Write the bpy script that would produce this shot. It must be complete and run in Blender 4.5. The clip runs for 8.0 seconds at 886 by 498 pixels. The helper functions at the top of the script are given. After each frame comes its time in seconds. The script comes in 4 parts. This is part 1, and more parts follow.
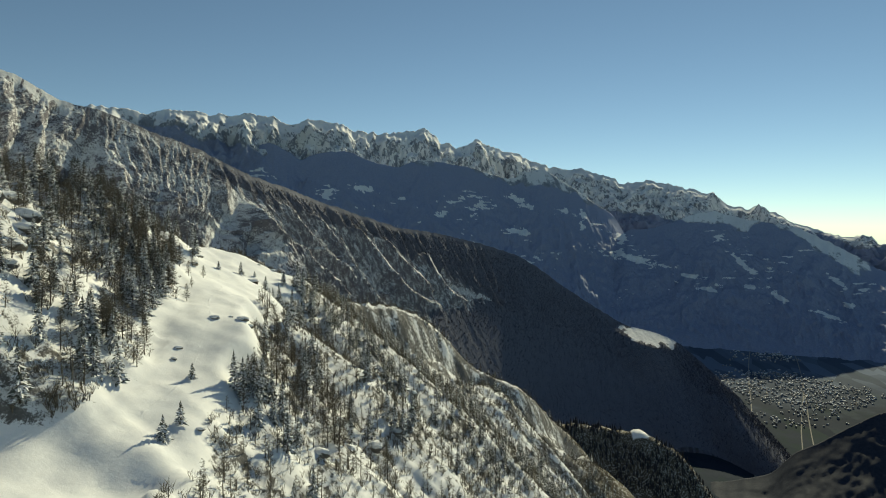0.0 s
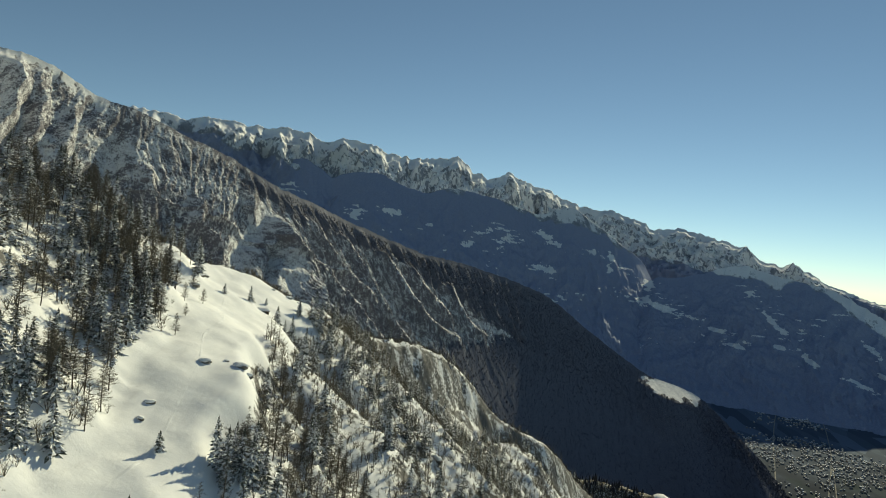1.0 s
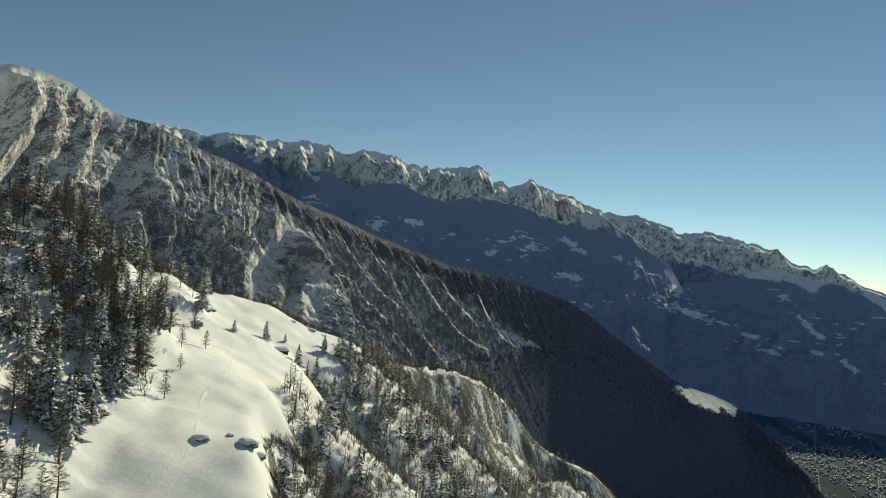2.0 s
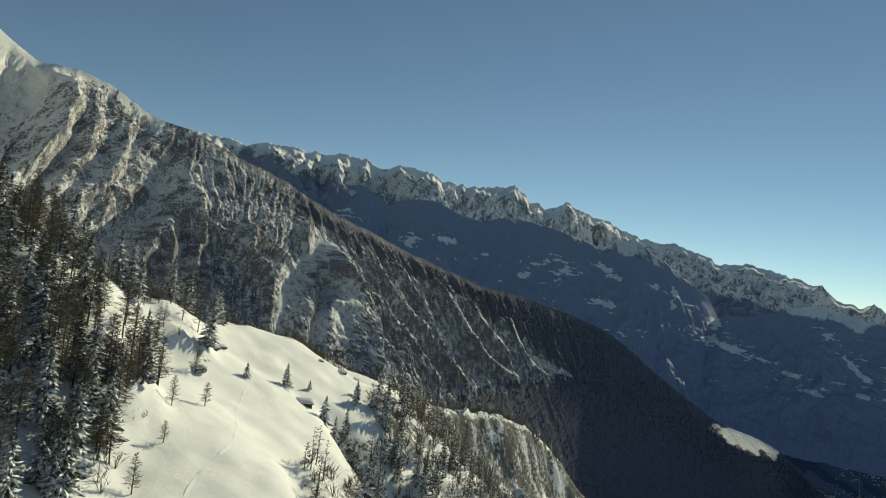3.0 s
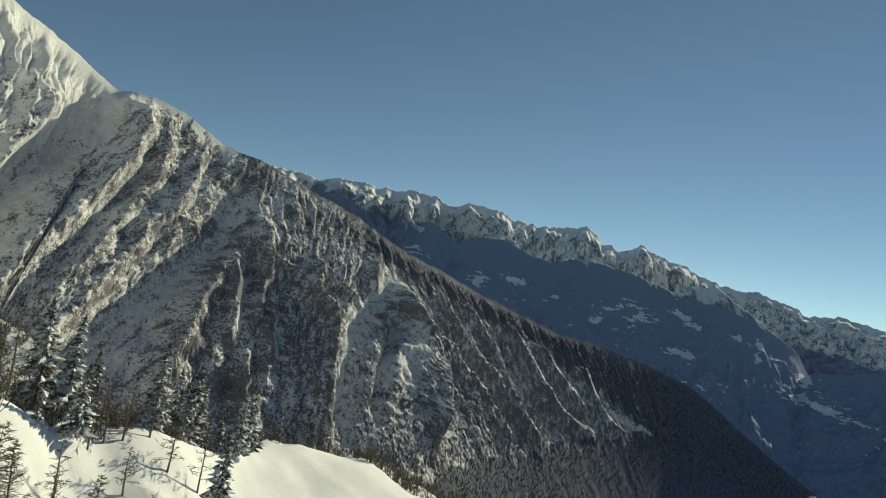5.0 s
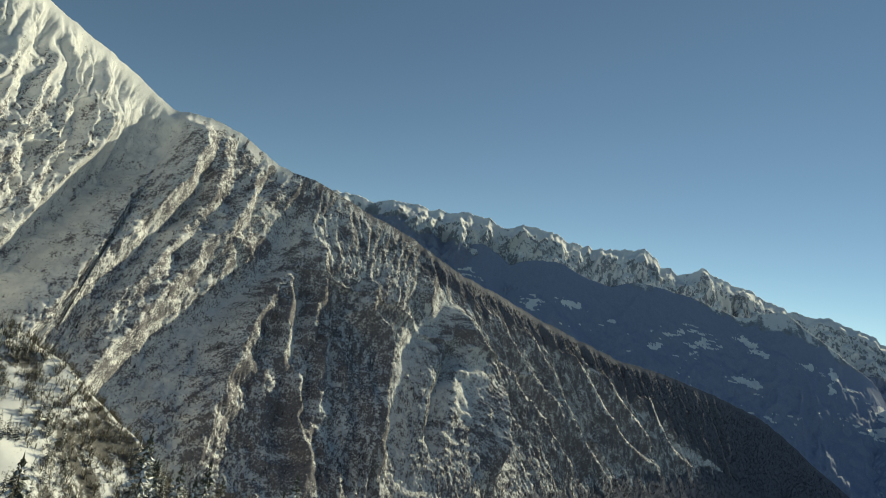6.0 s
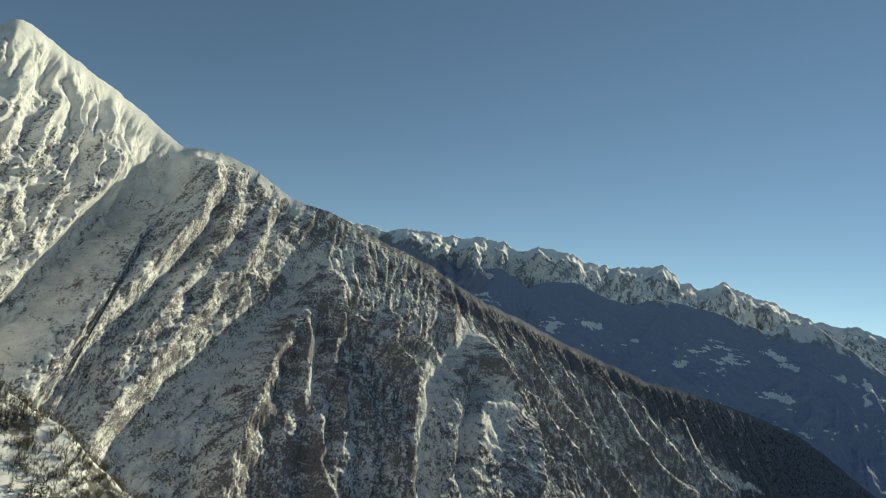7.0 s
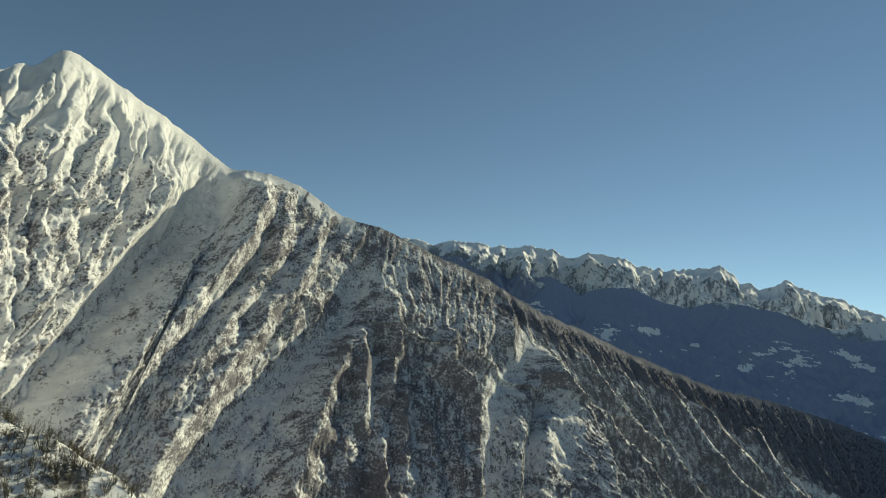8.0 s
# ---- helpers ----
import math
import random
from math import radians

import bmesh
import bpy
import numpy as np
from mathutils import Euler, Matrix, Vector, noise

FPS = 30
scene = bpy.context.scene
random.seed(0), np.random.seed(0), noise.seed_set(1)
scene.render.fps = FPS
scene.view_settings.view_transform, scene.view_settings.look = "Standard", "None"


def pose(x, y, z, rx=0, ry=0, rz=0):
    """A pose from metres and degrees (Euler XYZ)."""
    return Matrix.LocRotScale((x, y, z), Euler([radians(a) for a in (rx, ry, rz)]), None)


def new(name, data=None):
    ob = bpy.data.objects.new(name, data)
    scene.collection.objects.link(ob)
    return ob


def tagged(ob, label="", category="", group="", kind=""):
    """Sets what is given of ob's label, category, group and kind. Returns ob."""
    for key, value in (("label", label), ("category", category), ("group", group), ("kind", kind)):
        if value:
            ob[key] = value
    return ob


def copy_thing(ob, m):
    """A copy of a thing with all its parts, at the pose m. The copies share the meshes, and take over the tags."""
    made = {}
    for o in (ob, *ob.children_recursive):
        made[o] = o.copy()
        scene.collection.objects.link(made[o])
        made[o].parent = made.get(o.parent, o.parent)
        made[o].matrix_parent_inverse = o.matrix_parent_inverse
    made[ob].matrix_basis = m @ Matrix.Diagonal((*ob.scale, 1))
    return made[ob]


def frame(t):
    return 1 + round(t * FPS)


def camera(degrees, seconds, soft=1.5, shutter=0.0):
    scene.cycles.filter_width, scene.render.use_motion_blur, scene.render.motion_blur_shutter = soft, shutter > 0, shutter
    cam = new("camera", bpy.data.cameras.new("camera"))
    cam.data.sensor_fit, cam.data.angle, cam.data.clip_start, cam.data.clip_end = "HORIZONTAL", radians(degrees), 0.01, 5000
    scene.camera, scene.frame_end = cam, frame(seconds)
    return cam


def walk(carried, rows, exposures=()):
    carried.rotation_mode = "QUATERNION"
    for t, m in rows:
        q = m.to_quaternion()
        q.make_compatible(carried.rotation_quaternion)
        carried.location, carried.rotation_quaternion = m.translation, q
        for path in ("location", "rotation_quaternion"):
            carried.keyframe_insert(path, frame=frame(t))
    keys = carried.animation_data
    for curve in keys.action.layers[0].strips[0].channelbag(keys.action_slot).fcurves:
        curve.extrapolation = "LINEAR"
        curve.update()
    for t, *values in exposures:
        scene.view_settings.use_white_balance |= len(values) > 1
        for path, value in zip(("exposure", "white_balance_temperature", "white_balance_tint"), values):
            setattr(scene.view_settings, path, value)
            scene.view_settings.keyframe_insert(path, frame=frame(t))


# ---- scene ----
cam = camera(70.0, 8.0, soft=1.0)
PATH = [
    (0.0, -0.00, 0.00, 600.00, 88.000, -0.500, 0.017),
    (0.5, -4.09, 18.59, 601.25, 89.252, -3.515, 1.296),
    (1.0, -8.37, 36.74, 602.51, 90.454, -5.674, 2.148),
    (1.5, -13.07, 53.98, 604.02, 90.714, -3.819, 3.478),
    (3.0, -28.87, 103.60, 608.91, 92.485, -7.228, 6.844),
    (3.5, -34.82, 119.28, 610.62, 93.025, -7.435, 8.550),
    (4.0, -40.87, 133.90, 612.53, 93.237, -6.942, 10.090),
    (4.5, -47.15, 147.65, 614.06, 94.196, -8.002, 10.770),
    (6.0, -67.71, 187.48, 617.02, 96.288, -10.128, 17.329),
    (6.5, -75.13, 199.71, 618.18, 97.114, -8.630, 18.441),
    (7.0, -83.47, 210.22, 619.77, 98.426, -7.517, 18.902),
    (7.5, -92.57, 219.98, 621.57, 99.003, -6.976, 20.557),
    (8.0, -102.01, 229.59, 623.39, 98.953, -5.434, 23.414),
]
walk(cam, [(t, pose(x, y, z, rx, ry, rz)) for t, x, y, z, rx, ry, rz in PATH],
     [(0.0, 0.26, 7200, -8), (1.5, 0.19, 7200, -8), (4.5, 0.10, 7200, -8), (6.5, 0.32, 7200, -8), (8.0, 0.35, 7200, -8)])

# ---- world, sun ----
SUN_AZ, SUN_EL = 26.0, 28.0          # degrees to the right of +y, degrees up
world = bpy.data.worlds.new("sky")
scene.world = world
world.use_nodes = True
wn = world.node_tree
sky = wn.nodes.new("ShaderNodeTexSky")
sky.sky_type, sky.sun_disc = "NISHITA", False
sky.sun_elevation, sky.sun_rotation = radians(SUN_EL), radians(SUN_AZ)
sky.altitude, sky.air_density, sky.dust_density, sky.ozone_density = 3600, 0.95, 0.0, 1.3
wn.links.new(sky.outputs[0], wn.nodes["Background"].inputs[0])
wn.nodes["Background"].inputs[1].default_value = 0.075
sun_data = bpy.data.lights.new("sun", "SUN")
sun_data.energy, sun_data.angle, sun_data.color = 4.15, radians(0.5), (1.0, 0.89, 0.71)
sun = new("sun", sun_data)
sun_way = Vector((math.sin(radians(SUN_AZ)) * math.cos(radians(SUN_EL)), math.cos(radians(SUN_AZ)) * math.cos(radians(SUN_EL)), math.sin(radians(SUN_EL))))
sun.matrix_world = Matrix.Translation((200, 300, 1500)) @ sun_way.to_track_quat("Z", "Y").to_matrix().to_4x4()
scene.view_settings.exposure = 0.0


# ---- noise ----
def perlin(x, y, seed=0):
    """Smooth noise of about -0.7 to 0.7 over arrays."""
    table = np.random.RandomState(seed).permutation(4096)
    angle = np.random.RandomState(seed + 77).rand(4096) * 2 * np.pi
    xi, yi = np.floor(x).astype(np.int64), np.floor(y).astype(np.int64)
    xf, yf = x - xi, y - yi
    u, v = xf * xf * xf * (xf * (xf * 6 - 15) + 10), yf * yf * yf * (yf * (yf * 6 - 15) + 10)

    def corner(ix, iy, dx, dy):
        a = angle[table[(table[ix % 4096] + iy) % 4096]]
        return np.cos(a) * dx + np.sin(a) * dy
    low = corner(xi, yi, xf, yf) * (1 - u) + corner(xi + 1, yi, xf - 1, yf) * u
    high = corner(xi, yi + 1, xf, yf - 1) * (1 - u) + corner(xi + 1, yi + 1, xf - 1, yf - 1) * u
    return low * (1 - v) + high * v


def fbm(x, y, octaves=5, seed=0, gain=0.5):
    total, amp = 0.0, 1.0
    for k in range(octaves):
        total = total + amp * perlin(x * 2 ** k, y * 2 ** k, seed + k)
        amp *= gain
    return total


def ridged(x, y, octaves=5, seed=0, gain=0.5, worn=0.0):
    """Sharp crests at 1, hollows near 0; worn rounds the crests off."""
    total, amp, norm = 0.0, 1.0, 0.0
    for k in range(octaves):
        total = total + amp * (1 - np.clip(np.hypot(perlin(x * 2 ** k, y * 2 ** k, seed + k), worn) * 2.2, 0, 1))
        norm += amp
        amp *= gain
    return total / norm


def smooth(a, b, x):
    s = np.clip((x - a) / (b - a), 0, 1)
    return s * s * (3 - 2 * s)


# ---- materials ----
def material(name, roughness=0.8):
    m = bpy.data.materials.new(name)
    m.use_nodes = True
    m.node_tree.nodes["Principled BSDF"].inputs["Roughness"].default_value = roughness
    m.node_tree.nodes["Principled BSDF"].inputs["Specular IOR Level"].default_value = 0.04
    return m, m.node_tree.nodes, m.node_tree.links


def noise_node(n, l, scale, detail=6.0, rough=0.6, stretch=(1, 1, 1)):
    geo = n.new("ShaderNodeNewGeometry")
    mp = n.new("ShaderNodeMapping")
    mp.inputs["Scale"].default_value = stretch
    l.new(geo.outputs["Position"], mp.inputs["Vector"])
    t = n.new("ShaderNodeTexNoise")
    t.inputs["Scale"].default_value, t.inputs["Detail"].default_value, t.inputs["Roughness"].default_value = scale, detail, rough
    l.new(mp.outputs[0], t.inputs["Vector"])
    return t.outputs["Fac"]


def ramp(n, l, value, stops):
    r = n.new("ShaderNodeValToRGB")
    el = r.color_ramp.elements
    while len(el) < len(stops):
        el.new(0.5)
    for e, (p, c) in zip(el, stops):
        e.position, e.color = p, (*c, 1)
    l.new(value, r.inputs[0])
    return r.outputs[0]


def mix(n, l, fac, a, b):
    m = n.new("ShaderNodeMix")
    m.data_type = "RGBA"
    for k, v in ((0, fac), (6, a), (7, b)):
        if isinstance(v, (tuple, float, int)):
            m.inputs[k].default_value = (*v, 1) if isinstance(v, tuple) else v
        else:
            l.new(v, m.inputs[k])
    return m.outputs[2]


def calc(n, l, op, a, b=0.0, c=0.0):
    m = n.new("ShaderNodeMath")
    m.operation = op
    for k, v in enumerate((a, b, c)):
        if isinstance(v, (float, int)):
            m.inputs[k].default_value = v
        else:
            l.new(v, m.inputs[k])
    return m.outputs[0]


def attribute(n, name):
    a = n.new("ShaderNodeAttribute")
    a.attribute_name = name
    return a.outputs["Fac"]


def bump(n, l, height, strength, distance):
    b = n.new("ShaderNodeBump")
    b.inputs["Strength"].default_value, b.inputs["Distance"].default_value = strength, distance
    l.new(height, b.inputs["Height"])
    l.new(b.outputs[0], n["Principled BSDF"].inputs["Normal"])


def terrain_material(name, scale, rock=((0.10, 0.09, 0.08), (0.26, 0.23, 0.20)), forest=((0.018, 0.018, 0.016), (0.06, 0.05, 0.04)),
                     snow=((0.70, 0.71, 0.74), (0.86, 0.86, 0.86)), speckle=0.5, wood_snow=0.25, relief=1.0, soft=0.10, coarse_bump=0.6):
    """Snow, rock and woods, shared out by the mesh's snow and woods attributes and broken up by noise of a real-world size (scale: per metre)."""
    m, n, l = material(name, 0.75)
    fine, coarse, grain = noise_node(n, l, scale, 8, 0.68), noise_node(n, l, scale * 0.16, 5, 0.6), noise_node(n, l, scale * 5.0, 5, 0.7)
    rock_c = ramp(n, l, fine, ((0.3, rock[0]), (0.7, rock[1])))
    snow_c = ramp(n, l, coarse, ((0.3, snow[0]), (0.65, snow[1])))
    wood_c = ramp(n, l, grain, ((0.32, forest[0]), (0.68, forest[1])))
    def broken(attr, amount):
        v = calc(n, l, "MULTIPLY_ADD", calc(n, l, "SUBTRACT", fine, 0.5), amount * 2.4, attribute(n, attr))
        v = calc(n, l, "MULTIPLY_ADD", calc(n, l, "SUBTRACT", grain, 0.5), amount * 1.3, v)
        s = n.new("ShaderNodeMapRange")
        s.interpolation_type = "SMOOTHSTEP"
        s.inputs["From Min"].default_value, s.inputs["From Max"].default_value = 0.5 - soft, 0.5 + soft
        l.new(v, s.inputs["Value"])
        return s.outputs[0]
    col = mix(n, l, broken("snow", speckle), rock_c, snow_c)
    dusted = mix(n, l, calc(n, l, "MULTIPLY", calc(n, l, "GREATER_THAN", fine, 0.56), wood_snow), wood_c, snow_c)
    col = mix(n, l, broken("woods", speckle * 0.6), col, dusted)
    l.new(col, n["Principled BSDF"].inputs["Base Color"])
    bare = n.new("ShaderNodeMapRange")
    bare.inputs["From Min"].default_value, bare.inputs["From Max"].default_value = 0.75, 0.25
    l.new(attribute(n, "woods"), bare.inputs["Value"])
    bump(n, l, calc(n, l, "MULTIPLY", calc(n, l, "ADD", fine, calc(n, l, "MULTIPLY", grain, 0.4)), bare.outputs[0]), coarse_bump, relief)
    return m


MAT_NEAR = terrain_material("snowy_slope", 0.6, rock=((0.085, 0.083, 0.082), (0.24, 0.23, 0.22)), forest=((0.05, 0.045, 0.036), (0.13, 0.11, 0.08)), speckle=0.55, wood_snow=0.6, relief=0.14)
# woods lifted towards blue: haze over the gorge is part of their colour
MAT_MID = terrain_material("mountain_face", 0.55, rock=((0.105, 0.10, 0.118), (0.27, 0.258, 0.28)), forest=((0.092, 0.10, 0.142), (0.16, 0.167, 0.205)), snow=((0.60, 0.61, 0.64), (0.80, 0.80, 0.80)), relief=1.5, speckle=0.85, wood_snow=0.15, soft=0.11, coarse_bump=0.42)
# woods far lighter and bluer than real trees: distance haze put into base colour
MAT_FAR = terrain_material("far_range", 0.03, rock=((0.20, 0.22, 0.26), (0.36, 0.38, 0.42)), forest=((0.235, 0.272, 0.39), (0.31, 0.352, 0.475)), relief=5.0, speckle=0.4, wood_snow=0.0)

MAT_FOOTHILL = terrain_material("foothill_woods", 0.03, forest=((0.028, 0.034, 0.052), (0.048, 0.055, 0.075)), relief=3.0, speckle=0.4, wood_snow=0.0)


# ---- meshes ----
def grid_mesh(name, xyz, mat, attributes=None):
    """A sheet from an array of rows x columns x 3."""
    r, c = xyz.shape[:2]
    k = np.arange(r * c).reshape(r, c)
    quads = np.stack([k[:-1, :-1], k[:-1, 1:], k[1:, 1:], k[1:, :-1]], -1).reshape(-1, 4)
    me = bpy.data.meshes.new(name)
    me.vertices.add(r * c)
    me.vertices.foreach_set("co", xyz.reshape(-1).astype(np.float32))
    me.loops.add(len(quads) * 4)
    me.loops.foreach_set("vertex_index", quads.reshape(-1).astype(np.int32))
    me.polygons.add(len(quads))
    me.polygons.foreach_set("loop_start", np.arange(0, len(quads) * 4, 4, dtype=np.int32))
    me.update(calc_edges=True)
    me.shade_smooth()
    for key, val in (attributes or {}).items():
        me.attributes.new(key, "FLOAT", "POINT").data.foreach_set("value", val.reshape(-1).astype(np.float32))
    me.materials.append(mat)
    return new(name, me)


def spline(points, t):
    """Points along a smooth line through the given ones; t from 0 to 1 by the length of the line."""
    p = np.array(points, float)
    d = np.concatenate([[0], np.cumsum(np.linalg.norm(np.diff(p, axis=0), axis=1))])
    d /= d[-1]
    return spline_at(p, np.interp(t, d, np.arange(len(p)))), np.interp(t, d, np.arange(len(p)))


def spline_at(p, s):
    p = np.array(p, float)
    i = np.clip(np.floor(s).astype(int), 0, len(p) - 2)
    f = (s - i)[:, None]
    a, b, c, d = p[np.maximum(i - 1, 0)], p[i], p[i + 1], p[np.minimum(i + 2, len(p) - 1)]
    return 0.5 * (2 * b + (c - a) * f + (2 * a - 5 * b + 4 * c - d) * f ** 2 + (3 * b - a - 3 * c + d) * f ** 3)


def flank(crest, foot, nu, nv, gully, depth, jag, seed, back=120.0, bow=0.9, jag_len=40.0, stretch=4.0, pack=1.0, fine=0.3, rough=0.2, cross=0.0, warped=0.7, bold=0.35, peaks=0.0, share=1.15):
    """A mountain side between a crest and a foot line, cut by gullies: gully is their spacing and depth their depth in metres.
    Returns the points, and for each the distance along the crest, the share of the way down, the gullies' height (0 hollow, 1 rib) and the crest's point by number."""
    u = np.linspace(0, 1, nu) ** pack if isinstance(nu, int) else nu
    top, s = spline(crest, u)
    low = spline_at(foot, s)
    along = np.concatenate([[0], np.cumsum(np.linalg.norm(np.diff(top[:, :2], axis=0), axis=1))])
    top[:, 2] += jag * (1.5 * fbm(along / (jag_len * 1.7), along * 0 + 3.3, 7, seed, 0.62) + 0.8 * (ridged(along / (jag_len * 1.3), along * 0 + 8.1, 3, seed + 9) - 0.6))
    v = np.concatenate([-np.linspace(1, 0.12, 6) ** 1.5, np.linspace(0, 1, nv) ** share, [1.05, 1.3]])
    A, V = np.meshgrid(along, v)
    down = np.clip(V, 0, 1)
    P = top[None] + (low - top)[None] * down[..., None]
    P[..., 2] = top[None, :, 2] + (low - top)[None, :, 2] * down ** bow
    way = (low - top)[:, :2]
    drop = np.linalg.norm(way, axis=1)
    way /= drop[:, None]
    L = np.linalg.norm(low - top, axis=1)[None] * down
    warp = fbm(A / (gully * 2.5), L / (gully * 3), 4, seed + 20) * gully * warped
    g = (1 - fine) * ridged((A + warp) / gully, L / (gully * stretch), 2, seed + 40, 0.4) + fine * ridged((A + warp * 0.8) / (gully * 0.36), L / (gully * 0.36 * stretch * 0.6), 5, seed + 44, 0.6)
    for turn_k, share in ((0.55, cross), (-0.55, cross)):
        g = (1 - share) * g + share * ridged((A + turn_k * L + warp) / (gully * 1.2), (L - turn_k * A) / (gully * 1.9), 4, seed + 60 + int(turn_k * 10), 0.55)
    rugged = fbm(A / (gully * 0.2), L / (gully * 0.26), 5, seed + 48, 0.6)
    window = smooth(0.0, 0.10, down) * (bold + (1 - bold) * smooth(0.0, 0.45, down)) * (1 - 0.6 * smooth(0.8, 1, down))
    push = ((g - 0.5) * 2 + rough * rugged) * depth * window
    P[..., 0] += way[None, :, 0] * push
    P[..., 1] += way[None, :, 1] * push
    P[..., 2] += push * 0.45
    P[..., 2] += peaks * (g[6] - 0.55)[None] * (1 - smooth(0, 0.5, down)) * 2
    behind = np.clip(-V, 0, 1)
    P[..., :2] -= way[None] * (behind * back)[..., None]
    P[-2:, :, 2] = np.minimum(P[-2:, :, 2], 60)
    P[-1, :, 2] = -60
    P[-1, :, :2] += way * 25
    P[0, :, 2] = -60
    P[..., 2] -= behind * back * 0.9
    return P, A, V, g, np.repeat(s[None], len(v), 0)


def eroded(start, drift, rounds, carve, lean, seed):
    """Gullies cut into an even slope by running water: start is a sheet of heights over it, row 0 at the top, drift the water's steps aside for each row,
    carve the share cut in a round, lean the steepest step to the next column. Returns heights about their mean along the rows."""
    h = start + 0.25 * np.random.RandomState(seed).rand(*start.shape)
    rows, cols = h.shape
    k = np.arange(cols)
    for turn_no in range(rounds):
        flow = np.ones_like(h)
        recv = np.empty(h.shape, int)
        for r in range(rows - 1):
            best, to = h[r + 1] - 0.0, k
            for o in (-1, 1):
                j = np.clip(k + o, 0, cols - 1)
                v = h[r + 1][j] - 1.1 * o * drift
                better = v < best
                best, to = np.where(better, v, best), np.where(better, j, to)
            recv[r] = to
            flow[r + 1] += np.bincount(to, flow[r], cols)
        recv[-1] = k
        below = np.take_along_axis(np.roll(h, -1, 0), recv, 1)
        below[-1] = h[-1]
        h = h - np.clip(carve * np.minimum(flow, 900.0) ** 0.5 * np.clip(1.0 + (h - below), 0.1, 2.0), 0, 1.6)
        for _ in range(8):
            d = h[:, 1:] - h[:, :-1]
            move = 0.25 * np.sign(d) * np.clip(np.abs(d) - lean, 0, None)
            h[:, :-1] += move
            h[:, 1:] -= move
            d = h[1:] - h[:-1]
            move = 0.2 * np.sign(d) * np.clip(np.abs(d) - lean * 0.8, 0, None)
            h[:-1] += move
            h[1:] -= move
    width = 161
    mean = np.cumsum(np.pad(h, ((0, 0), (width // 2 + 1, width // 2)), mode="edge"), axis=1)
    return h - (mean[:, width:] - mean[:, :-width]) / width


def steepness(P):
    """The z part of the sheet's normals."""
    n = np.cross(np.gradient(P, axis=1), np.gradient(P, axis=0))
    return np.abs(n[..., 2]) / np.maximum(np.linalg.norm(n, axis=-1), 1e-6)


# ---- the valley ----
ang = np.radians(np.linspace(-110, 110, 240))
rad = np.concatenate([np.linspace(250, 4200, 260), np.linspace(4300, 9000, 20)])
AA, RR = np.meshgrid(ang, rad)
gx, gy = RR * np.sin(AA), RR * np.cos(AA)
gz = 6 * fbm(gx / 300, gy / 300, 4, 5) + 0.075 * np.clip(np.hypot(gx, gy) - 1900, 0, 1500)
MAT_VALLEY, n, l = material("valley_floor", 0.9)
geo = n.new("ShaderNodeNewGeometry")
turn = n.new("ShaderNodeMapping")
turn.inputs["Rotation"].default_value, turn.inputs["Scale"].default_value = (0, 0, 0.5), (0.022, 0.006, 0.02)
l.new(geo.outputs["Position"], turn.inputs["Vector"])
fields = n.new("ShaderNodeTexVoronoi")
fields.inputs["Scale"].default_value = 1.0
l.new(turn.outputs[0], fields.inputs["Vector"])
# field tones kept dark and blue, standing in for the valley's shade
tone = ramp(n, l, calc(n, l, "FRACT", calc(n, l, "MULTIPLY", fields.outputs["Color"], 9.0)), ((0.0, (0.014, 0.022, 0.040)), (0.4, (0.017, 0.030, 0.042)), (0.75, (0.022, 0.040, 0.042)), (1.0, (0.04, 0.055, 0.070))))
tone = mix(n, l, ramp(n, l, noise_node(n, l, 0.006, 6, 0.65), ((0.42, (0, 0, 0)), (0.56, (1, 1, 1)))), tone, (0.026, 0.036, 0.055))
# fields turn pale blue further off: painted-in haze of the distance
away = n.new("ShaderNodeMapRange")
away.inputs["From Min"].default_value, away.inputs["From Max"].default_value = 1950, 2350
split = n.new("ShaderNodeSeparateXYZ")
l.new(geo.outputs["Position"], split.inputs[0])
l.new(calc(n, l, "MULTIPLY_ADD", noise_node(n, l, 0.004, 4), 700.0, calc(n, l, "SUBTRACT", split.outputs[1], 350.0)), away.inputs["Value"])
hazed = mix(n, l, ramp(n, l, fields.outputs["Color"], ((0.3, (0.4, 0.4, 0.4)), (0.7, (0.9, 0.9, 0.9)))), tone, (0.16, 0.20, 0.27))
tone = mix(n, l, away.outputs[0], tone, hazed)
l.new(tone, n["Principled BSDF"].inputs["Base Color"])
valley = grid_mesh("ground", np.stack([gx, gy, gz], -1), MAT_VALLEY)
tagged(valley, "flat dark valley floor with fields and strips of woodland", "ground", kind="structure")


def valley_z(x, y):
    x, y = np.asarray(x, float), np.asarray(y, float)
    return 6 * fbm(x / 300, y / 300, 4, 5) + 0.075 * np.clip(np.hypot(x, y) - 1900, 0, 1500)


def road(points, width):
    """A road on the valley floor: a slightly raised strip."""
    q, _ = spline([(x, y, 0) for x, y in points], np.linspace(0, 1, 60))
    way = np.gradient(q[:, :2], axis=0)
    way /= np.linalg.norm(way, axis=1)[:, None]
    side = np.stack([-way[:, 1], way[:, 0]], 1) * width / 2
    rows = []
    for k, dz in ((-1.15, -0.6), (-1, 0.5), (1, 0.5), (1.15, -0.6)):
        p = q[:, :2] + side * k
        rows.append(np.column_stack([p, valley_z(p[:, 0], p[:, 1]) + dz]))
    ob = grid_mesh("road", np.array(rows), MAT_ROAD)
    return tagged(ob, "pale country road across the dark valley floor", "road", kind="structure")


MAT_ROAD, n, l = material("road", 0.9)
